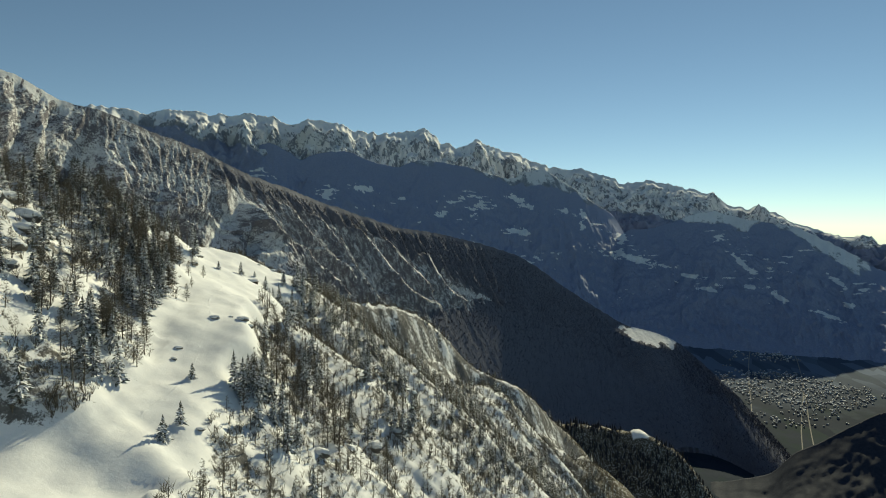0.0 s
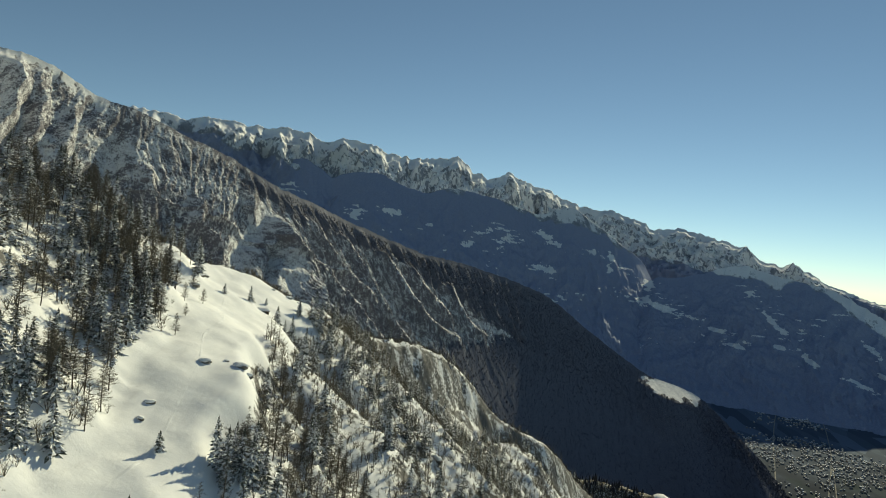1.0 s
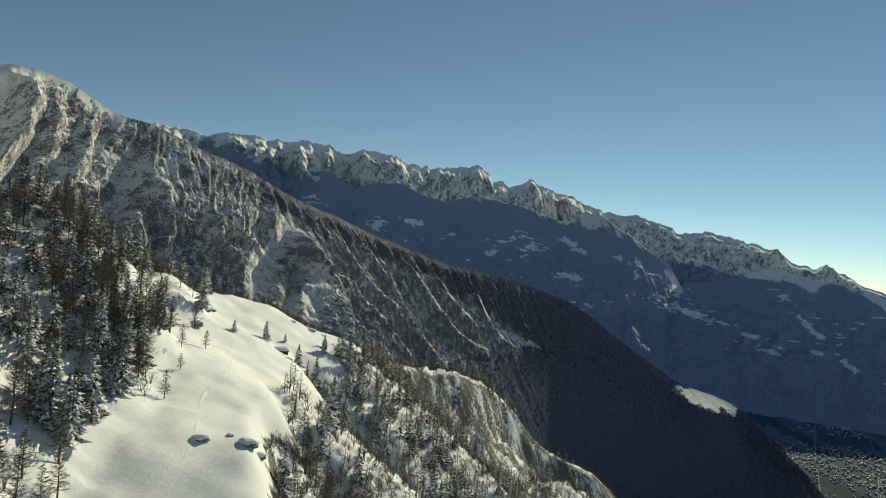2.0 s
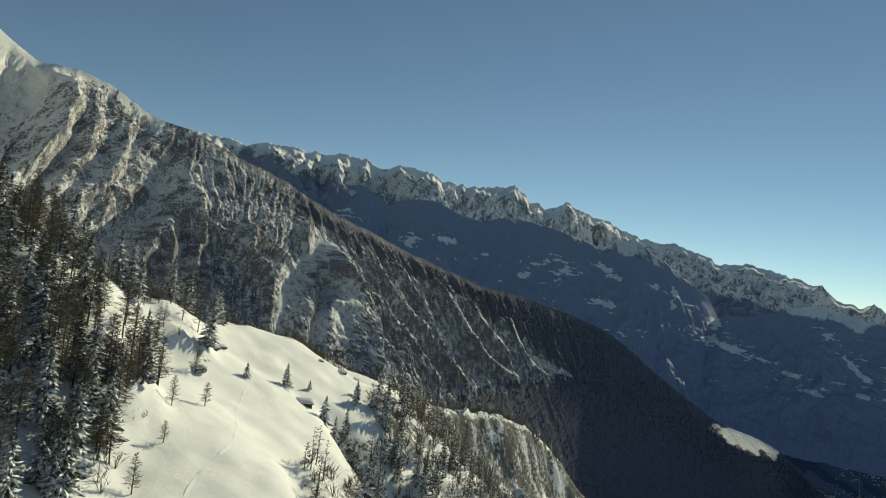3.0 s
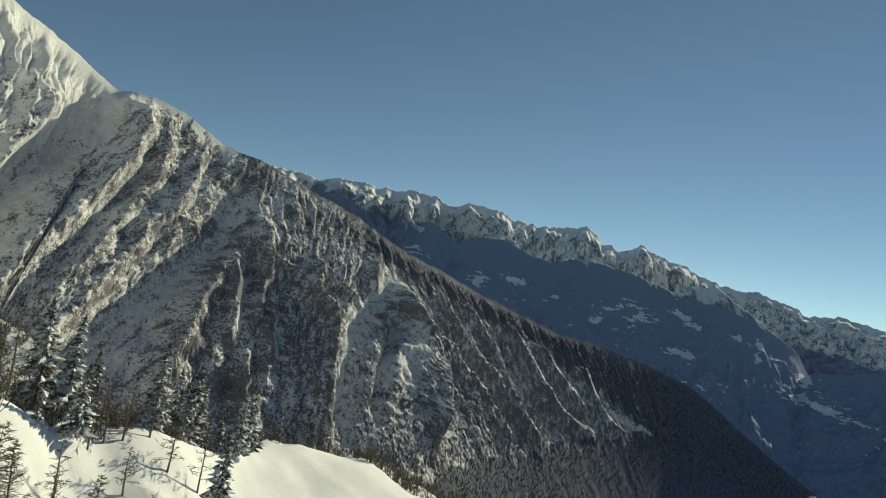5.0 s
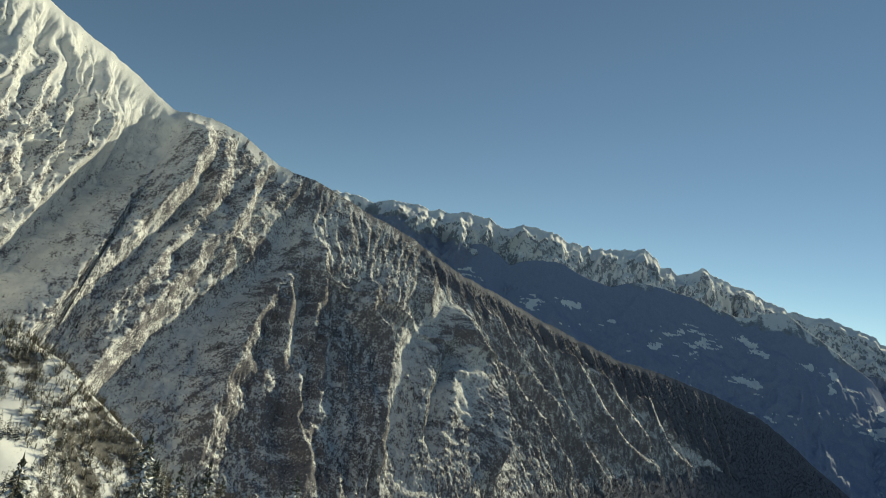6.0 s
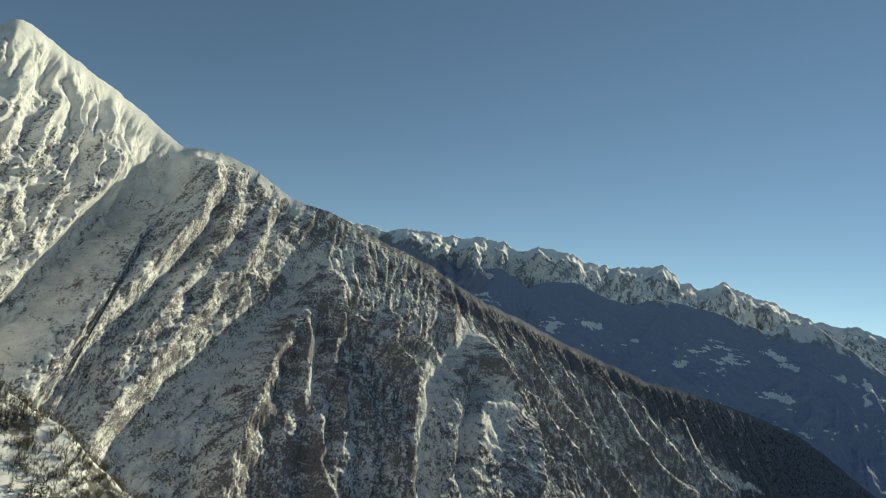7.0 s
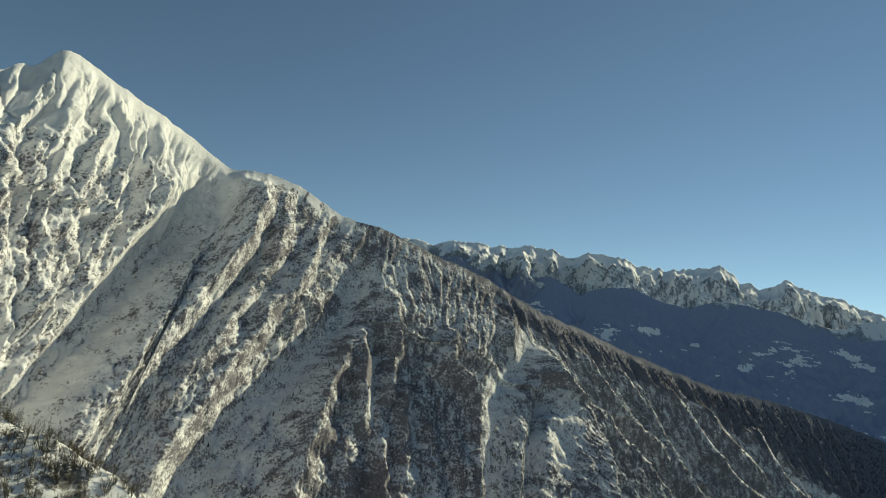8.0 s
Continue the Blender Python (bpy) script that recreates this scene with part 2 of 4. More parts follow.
l.new(ramp(n, l, noise_node(n, l, 0.05, 4), ((0.3, (0.22, 0.21, 0.19)), (0.7, (0.36, 0.34, 0.31)))), n["Principled BSDF"].inputs["Base Color"])

# ---- far ranges ----
# clearings: bearing and fall as seen from above the gorge's head, half width and half height, slant
CLEARINGS = ((0.304, 0.048, 0.055, 0.0071, 0.20), (0.121, -0.040, 0.021, 0.0071, 0.50), (0.191, -0.027, 0.006, 0.0054, 0.10), (0.220, -0.023, 0.007, 0.0063, 0.30), (0.220, -0.002, 0.006, 0.0080, 0.20), (0.117, 0.006, 0.021, 0.0063, 0.10), (0.389, 0.074, 0.020, 0.0045, 0.10), (0.418, 0.095, 0.021, 0.0045, 0.10), (0.477, 0.057, 0.020, 0.0071, 0.75), (0.489, 0.092, 0.014, 0.0045, 0.10), (0.623, 0.080, 0.018, 0.0063, 0.60), (0.644, 0.119, 0.010, 0.0054, 0.40), (0.617, 0.138, 0.027, 0.0045, 0.35), (-0.182, -0.054, 0.015, 0.0107, 0.00), (-0.127, -0.060, 0.023, 0.0063, 0.10), (-0.004, -0.019, 0.011, 0.0054, 0.00), (0.282, 0.016, 0.013, 0.0107, 0.00), (0.532, 0.104, 0.013, 0.0080, 0.70), (-0.066, -0.044, 0.007, 0.0036, 0.00))


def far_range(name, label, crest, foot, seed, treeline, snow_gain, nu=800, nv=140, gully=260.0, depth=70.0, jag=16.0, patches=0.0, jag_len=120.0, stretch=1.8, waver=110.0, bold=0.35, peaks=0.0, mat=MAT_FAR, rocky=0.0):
    P, A, V, g, _ = flank(crest, foot, nu, nv, gully, depth, jag, seed, back=250.0, jag_len=jag_len, stretch=stretch, fine=0.2, rough=0.3, cross=0.3, warped=1.0, bold=bold, peaks=peaks)
    flat = steepness(P)
    z = P[..., 2]
    line = treeline(P[..., 0]) + waver * fbm(A / 300, V * 3, 4, seed + 3)
    snow = smooth(-110, 60, z - line) * (0.30 + 0.65 * flat) * snow_gain + (0.25 + 2 * rocky) * fbm(A / 60, V * 12, 5, seed + 4, 0.6) - rocky
    wood = 1.1 - 1.3 * smooth(-70, 60, z - line)
    for bearing, fall, half_w, half_h, slant in CLEARINGS if patches else ():
        e_x, e_y = P[..., 0] / P[..., 1] - bearing, (600 - z) / P[..., 1] - fall
        d = np.hypot(e_x / half_w, (e_y - slant * e_x) / half_h) * 1.15 + 1.2 * fbm(P[..., 0] / 45, z / 18, 4, seed + 12, 0.6)
        clear = 1 - smooth(0.8, 1.05, d)
        wood, snow = wood * (1 - clear), np.maximum(snow, 1.2 * clear)
    if patches:
        spots = fbm(A / 65, z / 15, 4, seed + 9) + 0.9 * fbm(A / 380, z / 130, 2, seed + 10)
        clear = smooth(0.60, 0.64, spots) * smooth(0.06, 0.16, V) * (1 - smooth(0.55, 0.8, V)) * patches
        wood, snow = wood * (1 - clear), np.maximum(snow, 1.2 * clear)
    ob = grid_mesh(name, P, mat, {"snow": snow, "woods": wood})
    return tagged(ob, label, "mountain range", kind="structure")


def foot_line(crest, dx, dy, z, toward=0.0):
    """The crest's line laid dx, dy away, and drawn in towards the path by a share of its distance."""
    return [(x * (1 - toward) + dx, y * (1 - toward) + dy, z) for x, y, _ in crest]


BACK = [(-1716, 2461, 1078), (-1560, 2563, 1092), (-1430, 2750, 1096), (-1267, 2938, 1120), (-1112, 3086, 1116), (-934, 3228, 1141), (-786, 3329, 1136), (-557, 3468, 1139), (-315, 3703, 1129), (-123, 3858, 1160),
        (51, 3980, 1109), (234, 4093, 1147), (434, 4261, 1103), (691, 4450, 1049), (912, 4560, 1021), (1181, 4498, 958), (1256, 4477, 905), (1437, 4423, 943), (1612, 4362, 874), (1780, 4296, 814),
        (1894, 4247, 775), (2093, 4152, 718), (2238, 4076, 663), (2349, 4013, 609), (2479, 3934, 558), (2577, 3870, 567), (2667, 3809, 511), (2946, 3597, 439)]
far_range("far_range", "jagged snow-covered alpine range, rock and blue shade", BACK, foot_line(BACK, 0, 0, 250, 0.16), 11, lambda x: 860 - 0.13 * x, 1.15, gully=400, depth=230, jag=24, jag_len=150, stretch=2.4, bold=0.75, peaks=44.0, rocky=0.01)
HILL = [(-1504, 2993, 1057), (-1316, 3050, 1048), (-1073, 3107, 1029), (-880, 3140, 1021), (-772, 3153, 968), (-712, 3159, 925), (-635, 3166, 960), (-495, 3172, 973), (-384, 3189, 928), (-247, 3262, 902),
        (-134, 3316, 938), (14, 3379, 936), (198, 3444, 914), (360, 3522, 875), (459, 3565, 911), (560, 3605, 932), (699, 3654, 856), (841, 3698, 778), (1021, 3745, 649), (1122, 3735, 449), (1217, 3705, 219)]
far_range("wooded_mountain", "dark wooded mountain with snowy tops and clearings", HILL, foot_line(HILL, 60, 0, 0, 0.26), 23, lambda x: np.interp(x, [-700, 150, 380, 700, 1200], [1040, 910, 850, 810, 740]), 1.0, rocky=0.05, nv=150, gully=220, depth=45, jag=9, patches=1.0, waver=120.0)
HILL2 = [(705, 3632, 222), (886, 3592, 453), (1033, 3553, 583), (1148, 3517, 600), (1259, 3479, 632), (1366, 3439, 673), (1457, 3401, 694), (1595, 3339, 649), (1781, 3243, 621), (1933, 3155, 538), (2125, 3029, 407), (2347, 2861, 369)]
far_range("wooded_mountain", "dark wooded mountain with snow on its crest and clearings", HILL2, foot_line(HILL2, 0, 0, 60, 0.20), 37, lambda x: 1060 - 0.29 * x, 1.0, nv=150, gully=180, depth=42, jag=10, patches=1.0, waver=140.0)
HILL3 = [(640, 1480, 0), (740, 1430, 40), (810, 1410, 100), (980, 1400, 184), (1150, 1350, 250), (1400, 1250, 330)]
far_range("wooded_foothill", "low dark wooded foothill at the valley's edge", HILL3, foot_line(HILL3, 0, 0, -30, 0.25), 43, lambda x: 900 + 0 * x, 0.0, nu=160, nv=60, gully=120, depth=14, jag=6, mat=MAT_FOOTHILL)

# ---- the mountain across the gorge ----
CREST = [(-552, 440, 757), (-549, 472, 779), (-548, 484, 790), (-548, 493, 792), (-547, 502, 803), (-540, 511, 810), (-545, 547, 805), (-546, 571, 803), (-554, 639, 796), (-549, 688, 781),
         (-532, 710, 780), (-511, 747, 778), (-483, 805, 756), (-449, 849, 747), (-377, 959, 715), (-320, 1051, 684), (-242, 1240, 649), (-125, 1449, 604), (27, 1694, 573), (234, 1947, 511),
         (396, 2042, 408), (511, 2058, 335), (600, 2058, 290), (722, 2006, 252), (825, 1830, 150), (885, 1560, 25)]
FOOT = [(-402, 239, 431), (-402, 241, 428), (-406, 248, 420), (-410, 260, 420), (-409, 270, 420), (-408, 281, 420), (-414, 301, 410), (-415, 317, 400), (-419, 365, 390), (-421, 418, 380),
        (-415, 445, 375), (-395, 494, 370), (-357, 557, 361), (-303, 610, 350), (-202, 699, 310), (-125, 759, 255), (-90, 845, 185), (-44, 1033, 115), (55, 1310, 50), (212, 1546, 10),
        (399, 1650, -10), (543, 1676, -20), (660, 1680, 15), (742, 1620, 0), (805, 1390, -12), (865, 1320, -30)]
# columns closer together where the face is near the open gorge's head
crest_q, _ = spline(CREST, np.linspace(0, 1, 4000))
crest_gap = np.clip(np.hypot(crest_q[:, 0] + 60, crest_q[:, 1] - 200), 480, 2000) ** -0.9
crest_run = np.concatenate([[0], np.cumsum(crest_gap[1:] * np.linalg.norm(np.diff(crest_q, axis=0), axis=1))])
COLUMNS = np.interp(np.linspace(0, 1, 1600), crest_run / crest_run[-1], np.linspace(0, 1, 4000))
P, A, V, g, S = flank(CREST, FOOT, COLUMNS, 370, 50.0, 0.0, 2.5, 51, back=160.0, stretch=5.0, share=1.45)
way_x = np.gradient(P[100], axis=0)
out = np.stack([way_x[:, 1], -way_x[:, 0]], 1)
out /= np.linalg.norm(out, axis=1)[:, None]                         # level, away from the mountain
down = np.clip(V, 0, 1)
LEN = np.array([np.linalg.norm(np.subtract(c, f)) for c, f in zip(CREST, FOOT)])
L = down * np.interp(S, np.arange(len(LEN)), LEN)                   # metres down from the crest
A_OF = np.interp(np.arange(len(CREST)), S[0], A[0])


def on_face(line):
    """A line of (crest point, share of the way down) in metres along the crest and down from it."""
    q = np.array([(np.interp(c, np.arange(len(A_OF)), A_OF), d * np.interp(c, np.arange(len(LEN)), LEN)) for c, d in line])
    t = np.linspace(0, 1, 6 * len(q))
    return spline([(x, y, 0) for x, y in q], t)[0][:, :2]


def line_gap(line, wave=4.0, seed=0):
    """The signed gap from every place of the face to a line on it, taken along the crest's way, and the share of the line's way down (outside 0 to 1 past its ends)."""
    q = on_face(line)
    way_d = (L - q[0, 1]) / (q[-1, 1] - q[0, 1])
    mid = np.interp(L, q[:, 1], q[:, 0])
    lean = np.interp(L, q[:, 1], np.gradient(q[:, 0]) / np.maximum(np.gradient(q[:, 1]), 1e-3))
    ragged = wave * fbm(A / 26, L / 26, 4, seed)
    return (A - mid + ragged) / np.sqrt(1 + lean ** 2), way_d


# ribs and gullies: crest point and share of the way down, width and height in metres
RIBS = ((((15.10, 0.16), (15.30, 0.24), (15.30, 0.33), (15.2, 0.46)), 18, 32, 3.4), (((12.54, 0.255), (12.22, 0.40), (12.1, 0.50), (12.0, 0.66)), 17, 22, 1.15), (((12.63, 0.27), (12.82, 0.40), (13.04, 0.52), (13.2, 0.66)), 12, 16, 1.15),
        (((13.07, 0.15), (13.10, 0.27), (13.18, 0.36), (13.2, 0.45)), 13, 13, 1.15), (((13.62, 0.19), (13.55, 0.27), (13.74, 0.31), (13.80, 0.40), (13.75, 0.56)), 17, 22, 1.15),
        (((14.78, 0.08), (15.06, 0.19), (15.44, 0.20), (15.60, 0.235), (15.9, 0.27), (16.4, 0.38)), 24, 26, 2.6), (((15.40, 0.06), (15.73, 0.155), (16.12, 0.21), (16.4, 0.26), (16.9, 0.36)), 20, 19, 1.5),
        (((15.93, 0.06), (16.23, 0.157), (16.42, 0.24), (16.7, 0.33)), 18, 17, 1.5), (((16.5, 0.055), (16.85, 0.16), (17.2, 0.25), (17.57, 0.30)), 22, 19, 1.5), (((16.91, 0.06), (17.15, 0.13), (17.6, 0.24)), 22, 17, 1.5),
        (((17.5, 0.09), (17.74, 0.20), (18.0, 0.26)), 24, 14, 1.4), (((9.75, 0.012), (10.3, 0.08), (10.45, 0.16), (10.2, 0.30), (9.9, 0.46)), 30, 40, 1.2), (((9.2, 0.06), (9.3, 0.17), (9.15, 0.28), (8.9, 0.43), (8.6, 0.6)), 18, 19, 1.15),
        (((10.85, 0.02), (11.02, 0.11), (10.95, 0.18), (10.45, 0.28), (10.0, 0.42)), 15, 16, 1.15), (((11.6, 0.06), (11.55, 0.16), (11.2, 0.29), (10.75, 0.45), (10.3, 0.62)), 15, 17, 1.15), (((8.1, 0.10), (8.0, 0.25), (7.8, 0.42), (7.5, 0.6)), 16, 14, 1.15))
HOLLOWS = ((((12.62, 0.07), (12.36, 0.215), (12.03, 0.31), (11.63, 0.40), (11.25, 0.52), (11.0, 0.66)), 17, 16), (((14.8, 0.06), (14.46, 0.185), (14.15, 0.275), (14.0, 0.40), (13.95, 0.56)), 22, 15),
           (((12.96, 0.27), (12.96, 0.47), (13.0, 0.62)), 9, 7), (((13.34, 0.25), (13.30, 0.38), (13.38, 0.48), (13.4, 0.6)), 10, 8), (((14.85, 0.19), (14.72, 0.25), (14.5, 0.36), (14.35, 0.5)), 9, 13),
           (((13.17, 0.30), (13.15, 0.46), (13.15, 0.58)), 6, 7), (((13.92, 0.25), (13.90, 0.36), (13.86, 0.47)), 7, 7), (((10.7, 0.10), (10.65, 0.2), (10.2, 0.34), (9.75, 0.5)), 10, 9), (((9.4, 0.03), (9.0, 0.12), (8.5, 0.25), (8.1, 0.42), (7.8, 0.6)), 20, 20))
# snow lies deep in these: crest point, share of the way down and half width
RUNS = (((12.60, 0.09, 8), (12.36, 0.215, 11), (12.04, 0.31, 12), (11.64, 0.40, 9), (11.3, 0.50, 6)), ((14.74, 0.07, 16), (14.46, 0.185, 20), (14.18, 0.27, 15), (14.0, 0.40, 9), (13.95, 0.52, 7)),
        ((14.95, 0.20, 10), (15.08, 0.245, 30), (14.95, 0.31, 34), (14.86, 0.385, 20)), ((13.30, 0.36, 4), (13.36, 0.47, 7)), ((12.96, 0.31, 5), (12.95, 0.46, 6)), ((13.17, 0.05, 7), (13.24, 0.065, 9)),
        ((17.55, 0.085, 9), (17.72, 0.19, 12)), ((17.95, 0.20, 12), (18.4, 0.245, 15)), ((16.7, 0.10, 12), (16.95, 0.19, 12)))

drift = np.interp(S[0], [0, 7, 8.5, 9.3, 10.5, 12, 12.8, 13.4, 14.2, 14.7, 15.2, 16, 17, 18.5, 25], [0.1, 0.35, 0.2, -0.05, -0.5, -0.5, -0.1, 0.1, -0.35, 0.4, 1.0, 1.0, 1.0, 0.8, 0.3])
origin = np.array(A)                                                 # where the water line through a place leaves the crest
for r in range(1, len(A)):
    origin[r] = np.interp(A[0] - drift * (L[r] - L[r - 1]), A[0], origin[r - 1])
warp = 16 * fbm(A / 70, L / 90, 3, 301) + 5 * fbm(A / 24, L / 34, 3, 302)
spine = ridged((origin + warp) / 44, L / 420, 2, 303, 0.45, 0.09) + 0.06
swell = np.clip(1.0 + 2.0 * fbm(A / 60, L / 90, 3, 304), 0.25, 1.9)
peak = smooth(9.6, 8.0, S)
broad = (13.0 + 3.0 * peak) * swell * (spine - 0.6) + 4.5 * (ridged((origin + 0.7 * warp) / 15, L / 70, 3, 305, 0.5, 0.10) - 0.6) + (6.0 + 2.5 * peak) * (ridged((origin + 1.3 * warp) / 27, L / 60, 3, 308, 0.55, 0.10) - 0.6)
for k, (line, wide, high, skew) in enumerate(RIBS):
    d, t = line_gap(line, 7.0, 330 + k)
    fade = smooth(-0.10, 0.08, t) * smooth(1.25, 0.9, t)
    broadside = wide * (1 + 0.3 * np.clip(t, 0, 1)) * np.where(d < 0, skew, 1.0)
    tent = np.clip(1 - np.hypot(d, 2.5) / broadside, 0, 1)
    broad = broad * (1 - 0.75 * fade * np.clip(1.6 * tent, 0, 1)) + fade * high * tent ** 1.15
for k, (line, wide, deep) in enumerate(HOLLOWS):
    d, t = line_gap(line, 5.0, 360 + k)
    fade = smooth(-0.08, 0.08, t) * smooth(1.2, 0.95, t)
    cut = fade * np.exp(-(d / wide) ** 2)
    broad = broad * (1 - 0.6 * cut) - deep * cut
snow_runs = np.zeros_like(A)
for k, line in enumerate(RUNS):
    q = on_face([p[:2] for p in line])
    half = np.interp(q[:, 1], on_face([p[:2] for p in line])[:, 1][np.linspace(0, len(q) - 1, len(line)).astype(int)], [p[2] for p in line])
    d, t = line_gap([p[:2] for p in line], 5.0, 390 + k)
    edge = np.abs(d) / np.interp(L, q[:, 1], half) + 0.9 * fbm(A / 9, L / 16, 4, 201 + k)
    snow_runs = np.maximum(snow_runs, (1 - smooth(0.55, 1.15, edge)) * smooth(-0.06, 0.04, t) * smooth(1.1, 0.96, t))
metre = np.maximum(np.gradient(A[0]), 0.3)
row_step = np.median(np.diff(L[8:300, 400]))
h = eroded(broad, drift * row_step / metre, 12, 0.008, 1.5, 307)
h = 0.35 * h + 0.65 * broad + 0.45 * (h - broad)
slant = A - np.clip(drift, -0.5, 0.7)[None] * L
crag = ridged(slant / 10 + warp / 40, L / 19, 4, 309, 0.6, 0.05) - 0.55
fine = fbm(A / 4.5, L / 5.5, 4, 310, 0.65)
plain = (1 - 0.85 * snow_runs)
right = smooth(18.2, 18.9, S + 0.5 * fbm(A / 60, L / 60, 4, 60))
# woods along the crest, on the far part and at the foot, between them the bare cliffs
ragged = 0.5 * fbm(origin / 30, L / 70, 4, 64)
wood_top = np.interp(S, [10.6, 11.4, 12.4, 13.4, 14.2, 15.5, 16.6, 17.2, 17.7, 18.2, 18.6], [0.0, 0.03, 0.10, 0.115, 0.062, 0.068, 0.06, 0.085, 0.15, 0.2, 0.3])
wood_low = np.interp(S, [9, 12, 14.5, 15.3, 16.4, 17.5, 18.4], [0.95, 0.85, 0.68, 0.55, 0.43, 0.32, 0.26])
top_wood = smooth(0.02, -0.02, V - wood_top * (1 + ragged)) * smooth(10.8, 12.6, S + ragged)
low_wood = smooth(-0.03, 0.04, V - wood_low + 0.10 * ragged) * smooth(11, 14, S)
window = smooth(0.0, 0.035, down) * (0.6 + 0.4 * smooth(0, 0.25 - 0.15 * peak, down)) * (1 - 0.6 * smooth(0.8, 1, down)) * (1 - 0.9 * right) * (1 + 0.25 * peak)
deep = smooth(0.15, 0.03, V + 0.10 * fbm(A / 30, L / 30, 4, 77)) * smooth(10.3, 9.4, S)
relief = (1 - 0.7 * deep) * plain * (5.4 * crag + 1.4 * fine) * (1 - 0.4 * peak)
push = window * (1.15 * h + relief) * (1 - 0.88 * low_wood)
g = 0.5 + 0.5 * np.tanh((broad + 2.2 * relief) / 9.0)
P[..., 0] += out[None, :, 0] * push
P[..., 1] += out[None, :, 1] * push
P[..., 2] += push * 0.5
mid_flat = steepness(P)
top_wood = top_wood * (0.48 + 0.52 * smooth(13.5, 16, S))
forest = np.maximum(np.maximum(top_wood, low_wood), right)
mid_snow = (0.45 + 0.22 * smooth(0.34, 0.76, mid_flat) + 0.16 * (0.5 - g) + 0.14 * smooth(11, 7, S) * smooth(0.3, 0.0, V) + 0.06 * smooth(13, 9.5, S)
            + 0.40 * fbm(slant / 9, L / 17, 6, 61, 0.7) + 0.14 * fbm(A / 60, L / 60, 3, 63) - 0.05 * smooth(12.6, 14.8, S) - 0.12 * smooth(0.12, 0.3, V) * smooth(11.5, 12.5, S) * smooth(14.2, 13.2, S) - 0.10 * top_wood)
mid_snow = np.clip(mid_snow, 0.15, 0.9) + 0.05 * peak + 0.35 * deep
cornice = smooth(8.0, 9.0, S) * smooth(12.6, 11.9, S) * (1 - smooth(0.010, 0.022, V + 0.05 * fbm(A / 14, V * 20, 4, 66)))
mid_wood = -0.3 + 1.25 * forest * (1 - cornice) + 0.34 * fbm(A / 24, L / 24, 6, 71, 0.65)
mid_snow = np.maximum(mid_snow, 1.3 * cornice)


def clearing(P, x, y, z, size, seed):
    """1 inside an uneven spot of the given size round a place, 0 outside."""
    d = np.sqrt((P[..., 0] - x) ** 2 + (P[..., 1] - y) ** 2 + (P[..., 2] - z) ** 2)
    return 1 - smooth(0.75, 1.0, d / size + 0.5 * fbm(P[..., 0] / size * 2, P[..., 1] / size * 2, 4, seed))


mid_snow, mid_wood = np.maximum(mid_snow, (0.60 + 0.30 * fbm(A / 8, L / 8, 5, 75, 0.6)) * snow_runs), mid_wood - 1.5 * snow_runs
meadow = clearing(P, 655, 2010, 262, 88, 81)
shelf = smooth(1.5, 0.5, np.hypot(P[..., 0] - 655, P[..., 1] - 2000) / 95)
P[..., 2] = P[..., 2] + 0.6 * shelf * (264 - 0.16 * (P[..., 0] - 655) + 0.10 * (P[..., 1] - 2000) - P[..., 2])
mid_wood, mid_snow = mid_wood * (1 - meadow), np.maximum(mid_snow, 1.4 * meadow)
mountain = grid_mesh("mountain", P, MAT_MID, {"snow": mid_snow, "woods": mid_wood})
tagged(mountain, "steep gullied mountain face with snow, rock and dark woods", "mountain", kind="structure")

# ---- the near slope ----
SPUR = [(-170, 20, 672), (-125, 130, 632), (-112, 165, 618), (-102, 195, 609), (-94, 212, 602), (-93, 228, 596), (-92, 240, 591), (-86, 250, 589), (-78, 259, 586), (-66, 274, 581), (-61, 310, 568), (-51, 360, 556), (-28, 400, 548), (-6, 440, 530), (24, 469, 495),
        (63, 500, 471), (96, 552, 432), (132, 585, 394), (165, 610, 345), (250, 690, 250), (380, 830, 120), (480, 1000, 20)]
SPUR2 = [(-365, 300, 600), (-330, 325, 612), (-281, 362, 586), (-251, 386, 558), (-200, 420, 505), (-130, 470, 430), (-60, 540, 350)]
SPUR3 = [(60, 800, 330), (150, 860, 335), (220, 873, 324), (270, 858, 322), (312, 844, 306), (346, 831, 264), (420, 800, 170), (520, 760, 40)]


def ridge_field(line, x, y, n=90):
    """For each place the height of the nearest place of a ridge line and the signed distance from it, positive to the right of its way."""
    q, _ = spline(line, np.linspace(0, 1, n))
    best, dist, h = None, np.full(x.shape, 1e9), np.zeros(x.shape)
    for a, b in zip(q[:-1], q[1:]):
        ex, ey = b[0] - a[0], b[1] - a[1]
        t = np.clip(((x - a[0]) * ex + (y - a[1]) * ey) / (ex * ex + ey * ey), 0, 1)
        dx, dy = x - a[0] - t * ex, y - a[1] - t * ey
        d = np.hypot(dx, dy)
        m = d < np.abs(dist)
        dist = np.where(m, d * np.where(ex * dy - ey * dx > 0, -1, 1), dist)
        h = np.where(m, a[2] + t * (b[2] - a[2]), h)
    return h, dist


